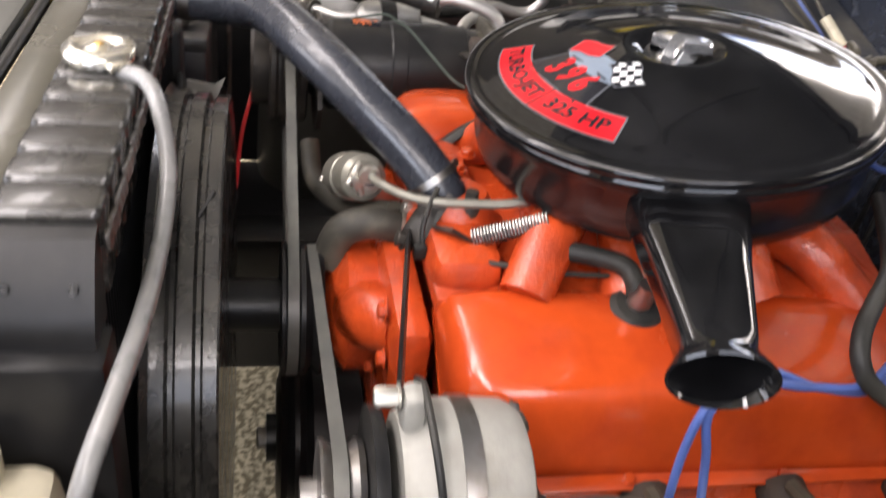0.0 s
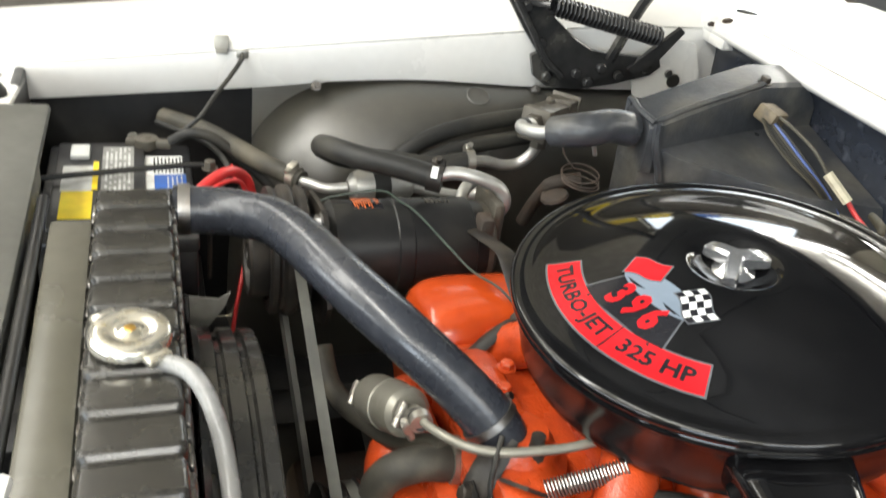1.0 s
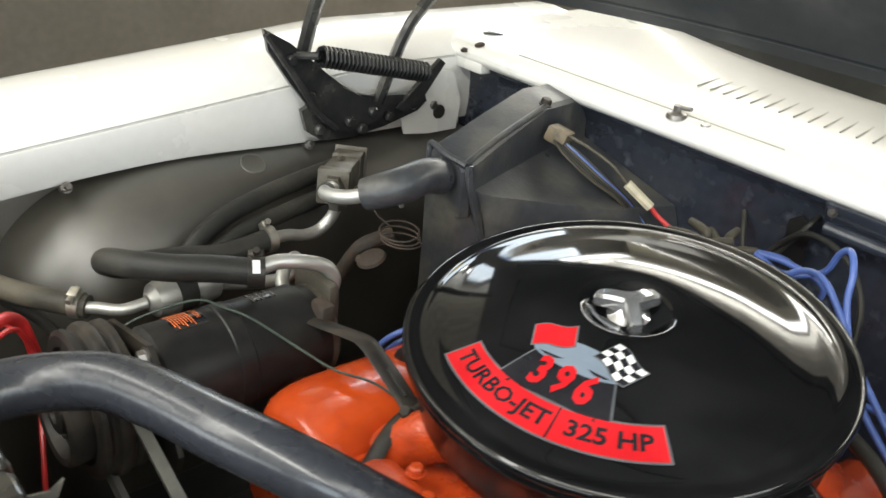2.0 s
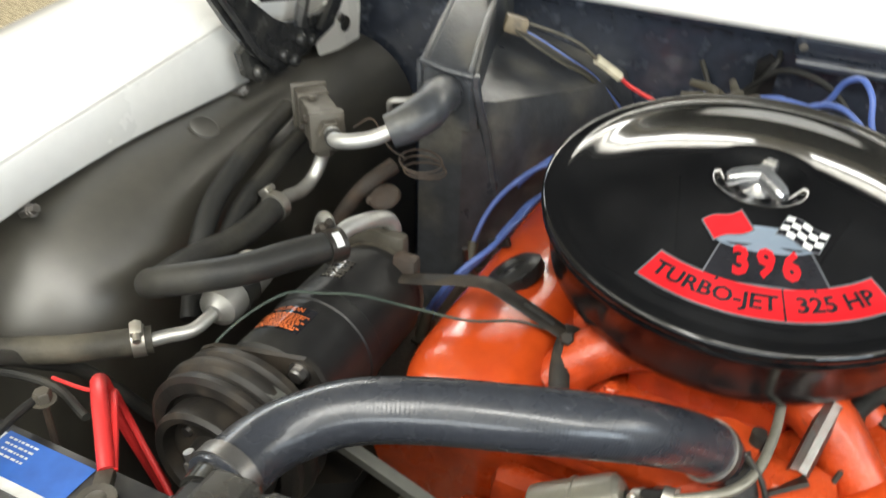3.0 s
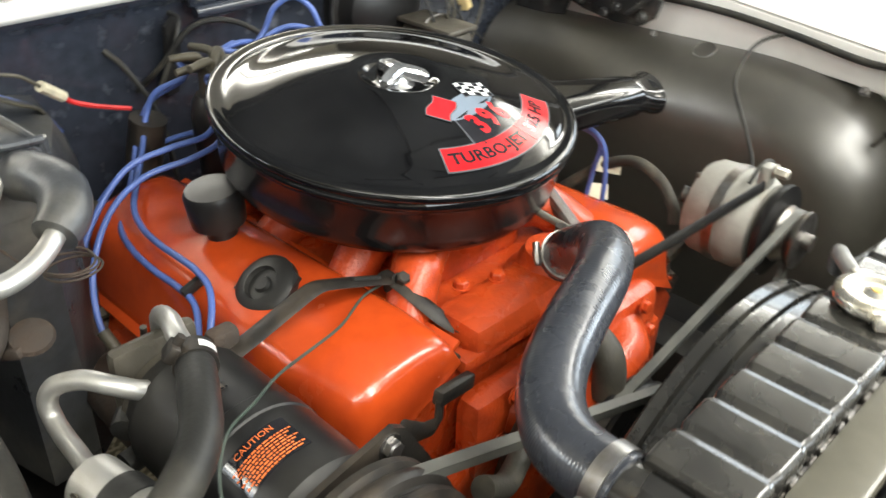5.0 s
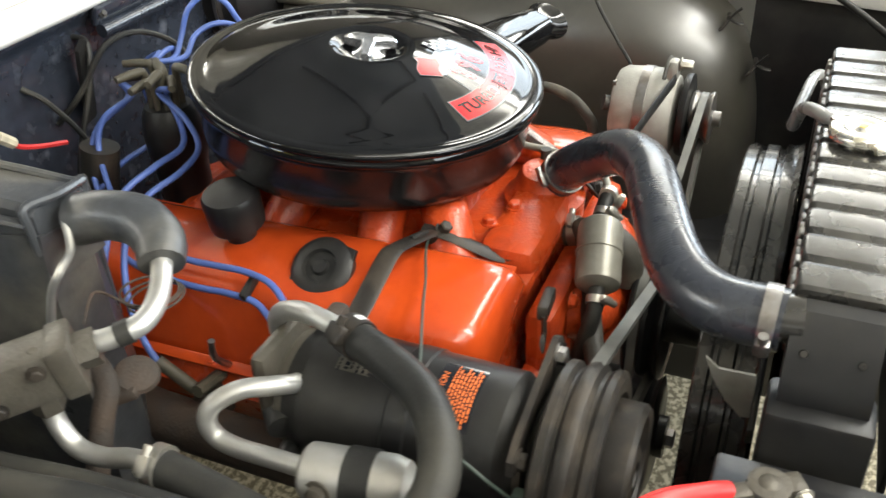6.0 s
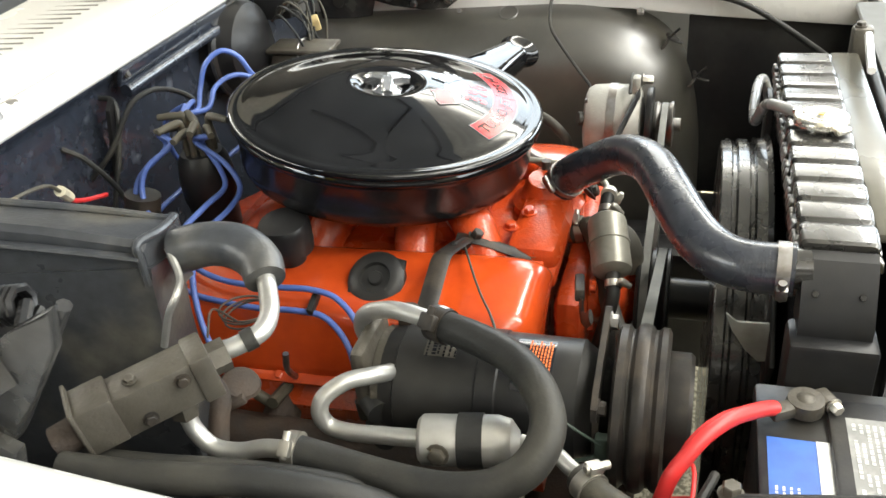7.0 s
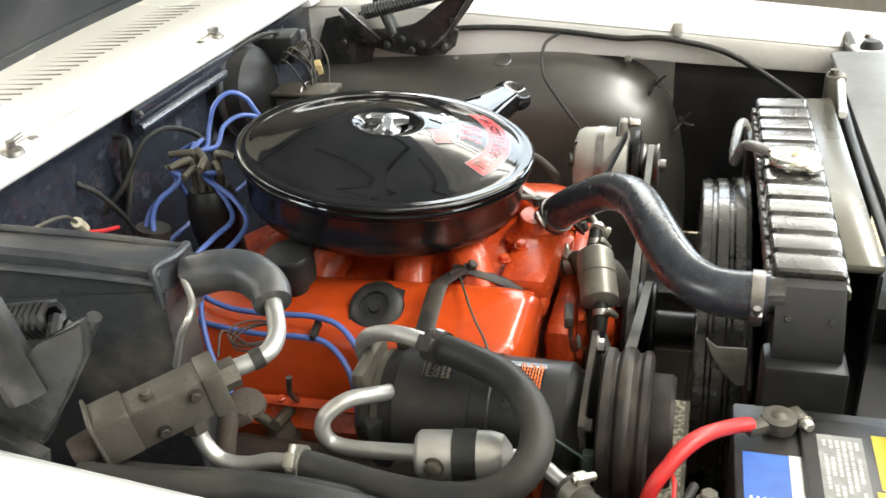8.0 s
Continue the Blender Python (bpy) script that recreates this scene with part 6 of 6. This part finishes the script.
# ---------------------------------------------------------------- ignition
def ignition():
    t = thing("distributor", (0.075, -0.265, 0.80), "brown-black distributor cap with ignition wire boots", "distributor")
    part("body", lathe([(0, 0.74), (0.034, 0.74), (0.036, 0.82), (0.040, 0.84), (0.040, 0.87), (0.036, 0.895), (0.030, 0.905), (0, 0.908)], (0.085, -0.270, 0), (0, 0, 1), 32), "satin", t, angle=40)
    spots = []
    for i in range(8):
        g = radians(-150 + 38 * i)
        c = V((0.085 + 0.020 * math.cos(g), -0.270 + 0.020 * math.sin(g), 0.902))
        o = V((math.cos(g) + 0.6, math.sin(g) * 0.8 - 0.1, 0)).normalized()
        lift = 0.044 + 0.010 * (i % 2)
        part("boot", tube([c, c + V((0, 0, lift - 0.006)), c + V((0, 0, lift)) + o * 0.012, c + V((0, 0, lift - 0.001)) + o * 0.038], [0.0045, 0.0052, 0.0060, 0.0050], 10, 5), "boot", t)
        spots.append(c + V((0, 0, lift - 0.001)) + o * 0.035)
    part("coil_boot", tube([(0.085, -0.270, 0.90), (0.085, -0.270, 0.948), (0.07, -0.288, 0.956)], 0.006, 10, 4), "boot", t)
    runs = [
        [(0.120, -0.292, 0.930), (0.150, -0.318, 0.908), (0.165, -0.326, 0.876), (0.187, -0.306, 0.842), (0.225, -0.256, 0.826), (0.262, -0.198, 0.824), (0.276, -0.154, 0.820), (0.281, -0.109, 0.820), (0.281, -0.071, 0.821), (0.283, -0.027, 0.823), (0.290, 0.009, 0.817), (0.314, 0.042, 0.795), (0.345, 0.060, 0.740), (0.352, 0.070, 0.70)],
        [(0.115, -0.305, 0.922), (0.150, -0.336, 0.890), (0.175, -0.336, 0.850), (0.205, -0.306, 0.816), (0.240, -0.262, 0.800), (0.277, -0.210, 0.797), (0.295, -0.150, 0.800), (0.299, -0.095, 0.799), (0.299, -0.045, 0.801), (0.302, -0.005, 0.796), (0.324, 0.030, 0.770), (0.350, 0.046, 0.715), (0.352, 0.05, 0.69)],
        [(0.105, -0.262, 0.930), (0.118, -0.216, 0.906), (0.142, -0.184, 0.882), (0.186, -0.180, 0.872), (0.245, -0.192, 0.862), (0.300, -0.180, 0.838), (0.345, -0.150, 0.790), (0.362, -0.115, 0.735), (0.352, -0.080, 0.695)],
        [(0.100, -0.255, 0.926), (0.120, -0.224, 0.898), (0.150, -0.203, 0.884), (0.200, -0.208, 0.880), (0.255, -0.217, 0.866), (0.312, -0.205, 0.820), (0.350, -0.190, 0.760), (0.356, -0.200, 0.695)],
        [(0.010, -0.310, 0.935), (-0.030, -0.324, 0.950), (-0.046, -0.316, 0.984), (-0.065, -0.296, 1.000), (-0.081, -0.277, 0.986), (-0.090, -0.264, 0.955), (-0.118, -0.245, 0.91), (-0.150, -0.230, 0.87), (-0.230, -0.20, 0.82), (-0.290, -0.134, 0.790), (-0.310, -0.054, 0.808), (-0.318, 0.011, 0.836), (-0.335, 0.060, 0.825), (-0.342, 0.075, 0.77), (-0.347, 0.070, 0.66), (-0.345, 0.068, 0.62)],
        [(0.010, -0.292, 0.938), (-0.022, -0.292, 0.958), (-0.052, -0.276, 0.966), (-0.084, -0.258, 0.950), (-0.140, -0.235, 0.90), (-0.225, -0.20, 0.84), (-0.296, -0.12, 0.804), (-0.316, -0.04, 0.815), (-0.328, 0.02, 0.832), (-0.338, 0.062, 0.815), (-0.343, 0.052, 0.76), (-0.348, 0.034, 0.66), (-0.345, 0.032, 0.62)],
        [(0.005, -0.320, 0.945), (-0.03, -0.345, 0.92), (0.00, -0.352, 0.86), (0.05, -0.335, 0.83), (0.16, -0.325, 0.83), (0.26, -0.30, 0.79), (0.35, -0.26, 0.70)],
        [(0.02, -0.325, 0.945), (0.02, -0.365, 0.915), (0.01, -0.365, 0.85), (-0.05, -0.345, 0.81), (-0.20, -0.30, 0.82), (-0.32, -0.21, 0.76), (-0.355, -0.20, 0.70)],
    ]
    for i, run in enumerate(runs):
        start = min(spots, key=lambda s: (s - V(run[0])).length)
        w = thing("ignition_wire", run[len(run) // 2], "blue silicone spark plug wire", "wire", "ignition wires")
        part("wire", tube([start] + run, 0.0039, 10, 8), "blue", w)
        part("plug_boot", tube([run[-2], run[-1]], 0.0075, 10, 2), "boot", w)
    part("wire_clip", box((0.290, -0.025, 0.808), (0.030, 0.008, 0.012), 0.002, (0, 20, 0)), "rubber", t)
    t = thing("compressor_wire", (0.30, 0.19, 0.86), "thin grey-green clutch wire over the compressor", "wire")
    part("wire", tube([(0.16, 0.135, 0.828), (0.200, 0.150, 0.838), (0.245, 0.170, 0.836), (0.298, 0.192, 0.848), (0.350, 0.215, 0.862), (0.385, 0.230, 0.862), (0.420, 0.242, 0.858), (0.448, 0.272, 0.842), (0.462, 0.315, 0.825), (0.458, 0.345, 0.80)], 0.0015, 8, 8), "green", t)


ignition()


# ---------------------------------------------------------------- firewall fittings
def firewall_things():
    t = thing("brake_booster", (-0.33, -0.40, 0.90), "black round brake booster on the firewall", "brake booster")
    part("drum", lathe([(0, -0.452), (0.088, -0.452), (0.090, -0.43), (0.094, -0.427), (0.094, -0.419), (0.088, -0.415), (0.078, -0.39), (0.052, -0.372), (0, -0.366)], (-0.33, 0, 0.915), (0, 1, 0), 48), "satin", t, angle=30)
    part("band", lathe([(0.094, -0.426), (0.096, -0.426), (0.096, -0.420), (0.094, -0.420)], (-0.33, 0, 0.915), (0, 1, 0), 48), "steel", t)
    t = thing("master_cylinder", (-0.40, -0.29, 0.85), "grey cast master cylinder with a bright lid", "master cylinder")
    part("body", box((-0.365, -0.305, 0.870), (0.062, 0.120, 0.055), 0.014), "grimy_alu", t)
    part("bore", tube([(-0.365, -0.372, 0.855), (-0.365, -0.215, 0.855)], 0.024, 16, 2), "grimy_alu", t)
    part("lid", box((-0.365, -0.305, 0.902), (0.070, 0.126, 0.010), 0.005), "grimy_alu", t)
    part("bail", tube([(-0.398, -0.305, 0.885), (-0.385, -0.305, 0.912), (-0.345, -0.305, 0.912), (-0.332, -0.305, 0.885)], 0.002, 6, 4), "steel", t)
    part("end_cap", lathe([(0, 0), (0.022, 0), (0.022, 0.012), (0.016, 0.018), (0, 0.018)], (-0.365, -0.212, 0.855), (0, 1, 0), 20), "alu", t)
    t = thing("fuse_block", (-0.46, -0.40, 0.95), "grey fuse and connector block with loose wires", "fuse box")
    part("box", box((-0.445, -0.385, 0.965), (0.075, 0.07, 0.055), 0.006, (0, 0, 10)), "satin", t)
    part("relay", box((-0.52, -0.40, 0.945), (0.05, 0.06, 0.06), 0.006), "dusty", t)
    part("connector", box((-0.431, -0.305, 0.926), (0.022, 0.018, 0.024), 0.003, (10, 20, 30)), "tan", t, "yellow-brown plastic connector")
    part("connector", box((-0.445, -0.315, 0.918), (0.018, 0.014, 0.02), 0.003, (30, 0, 10)), "tan", t)
    rng = random.Random(3)
    for i in range(9):
        x = -0.46 + i * 0.012
        p = [(x, -0.36, 0.95), (x + rng.uniform(-0.03, 0.03), -0.325, 0.955 + rng.uniform(0, 0.03)), (x + rng.uniform(-0.05, 0.05), -0.30, 0.92 + rng.uniform(-0.02, 0.02)), (x + rng.uniform(-0.06, 0.06), -0.30, 0.85)]
        part("loose_wire", tube(p, 0.0022, 6, 6), "rubber" if i % 3 else "boot", t)
    t = thing("wiper_motor_plug", (0.38, -0.33, 0.96), "dusty brown connector block with a dark wire loom", "connector")
    part("block", box((0.403, -0.329, 0.977), (0.034, 0.040, 0.024), 0.004, (10, -15, 20)), "old_tan", t)
    for i in range(6):
        k = i * 0.006
        p = [(0.395, -0.325 + k * 0.5, 0.975), (0.365, -0.335 + k, 0.962), (0.325, -0.352 + k, 0.936), (0.285, -0.372 + k * 0.6, 0.905), (0.25, -0.40, 0.86 - k)]
        part("loom_wire", tube(p, 0.0022, 6, 6), ("rubber", "blue", "boot", "rubber", "rubber", "boot")[i], t)
    t = thing("inline_connector", (0.27, -0.36, 0.93), "cream in-line connector with a red wire", "connector")
    part("shell", tube([(0.283, -0.352, 0.940), (0.250, -0.372, 0.912)], 0.0075, 8, 2), "cream", t)
    part("grey_wire", tube([(0.395, -0.325, 0.985), (0.350, -0.335, 0.975), (0.31, -0.342, 0.962), (0.283, -0.352, 0.940)], 0.0025, 6, 6), "boot", t)
    part("red_wire", tube([(0.250, -0.372, 0.912), (0.235, -0.380, 0.898), (0.20, -0.39, 0.88), (0.15, -0.40, 0.86)], 0.0035, 6, 6), "red", t)
    t = thing("firewall_loom", (0.10, -0.40, 0.92), "black wire loom hanging on the firewall", "wire")
    for p in ([(0.045, -0.452, 0.965), (0.045, -0.425, 0.955), (0.075, -0.415, 0.90), (0.125, -0.42, 0.80), (0.14, -0.42, 0.68)], [(0.11, -0.452, 0.86), (0.085, -0.42, 0.90), (0.035, -0.40, 0.955), (-0.03, -0.385, 0.95), (-0.075, -0.36, 0.90), (-0.08, -0.34, 0.78)], [(0.15, -0.452, 0.93), (0.13, -0.43, 0.90), (0.10, -0.41, 0.82), (0.09, -0.40, 0.68)], [(-0.26, -0.43, 0.985), (-0.34, -0.40, 1.005), (-0.42, -0.385, 1.0), (-0.47, -0.39, 0.97)]):
        part("cable", tube(p, 0.0042, 8, 6), "rubber", t)
    t = thing("coil_canister", (0.165, -0.34, 0.84), "dull grey-brown ignition coil near the firewall", "ignition coil")
    part("can", tube([(0.170, -0.345, 0.800), (0.160, -0.330, 0.870)], 0.025, 20, 3), "strap", t)
    t = thing("fender_loom", (-0.73, 0.15, 0.90), "black taped wire loom along the fender", "wire")
    part("loom", tube([(-0.725, -0.34, 0.895), (-0.728, -0.24, 0.908), (-0.728, -0.10, 0.924), (-0.728, 0.024, 0.926), (-0.727, 0.148, 0.917), (-0.726, 0.268, 0.903), (-0.727, 0.33, 0.904), (-0.726, 0.39, 0.897), (-0.722, 0.488, 0.872), (-0.68, 0.60, 0.815), (-0.58, 0.66, 0.79), (-0.45, 0.66, 0.77)], 0.0060, 10, 8), "rubber", t)
    part("branch", tube([(-0.727, 0.140, 0.916), (-0.705, 0.112, 0.902), (-0.668, 0.108, 0.886), (-0.630, 0.114, 0.860), (-0.612, 0.129, 0.837), (-0.585, 0.174, 0.786), (-0.55, 0.206, 0.76), (-0.50, 0.22, 0.74)], 0.0034, 8, 8), "rubber", t)
    for y, z in ((0.345, 0.815), (0.402, 0.735)):
        t = thing("wheelhouse_clip", (-0.700, y, z), "small black spread wire clip on the wheelhouse edge", "clip", "wheelhouse clips")
        part("stem", tube([(-0.722, y - 0.004, z - 0.004), (-0.684, y, z + 0.002)], 0.0045, 8, 2), "strap", t)
        for dy, dz in ((0.020, 0.022), (-0.014, -0.020), (0.026, -0.006)):
            part("wing", tube([(-0.686, y, z), (-0.680, y + dy * 0.6, z + dz * 0.7), (-0.682, y + dy, z + dz)], 0.0040, 8, 3, flat=0.6), "strap", t)
    t = thing("washer_bottle", (-0.42, 0.59, 0.645), "cream plastic washer bottle beside the radiator", "bottle")
    part("bottle", box((-0.425, 0.600, 0.72), (0.170, 0.115, 0.150), 0.02), "cream", t)
    part("neck", lathe([(0, 0), (0.022, 0), (0.022, 0.022), (0.016, 0.026), (0, 0.026)], (-0.36, 0.600, 0.792), (0, 0, 1), 20), "cream", t)
    solo("bottle_bracket", box((-0.425, 0.600, 0.635), (0.17, 0.13, 0.02), 0.004), "satin", "black steel bracket under the washer bottle", "bracket")
    t = thing("wire_tag", (-0.30, 0.08, 0.78), "pale yellow paper tags on the wiring", "tag")
    for at, facing, long in (((-0.418, 0.029, 0.740), (0.75, 0.50, 0.65), 0.024), ((-0.366, 0.050, 0.720), (0.60, 0.75, 0.60), 0.018)):
        stand = Matrix.Translation(at) @ V(facing).to_track_quat("Z", "Y").to_matrix().to_4x4()
        part("tag", plate([(-long, -0.011), (long * 0.9, -0.014), (long, 0.010), (-long * 0.8, 0.014)], 0.001, stand), "cream", t)
    small_hose("oil_cooler_hose", "dark rubber hose running to the alternator side", [(-0.40, -0.04, 0.68), (-0.42, 0.02, 0.735), (-0.415, 0.08, 0.765), (-0.39, 0.14, 0.765), (-0.37, 0.18, 0.74), (-0.36, 0.19, 0.72)], 0.009, "dusty_hose")


firewall_things()
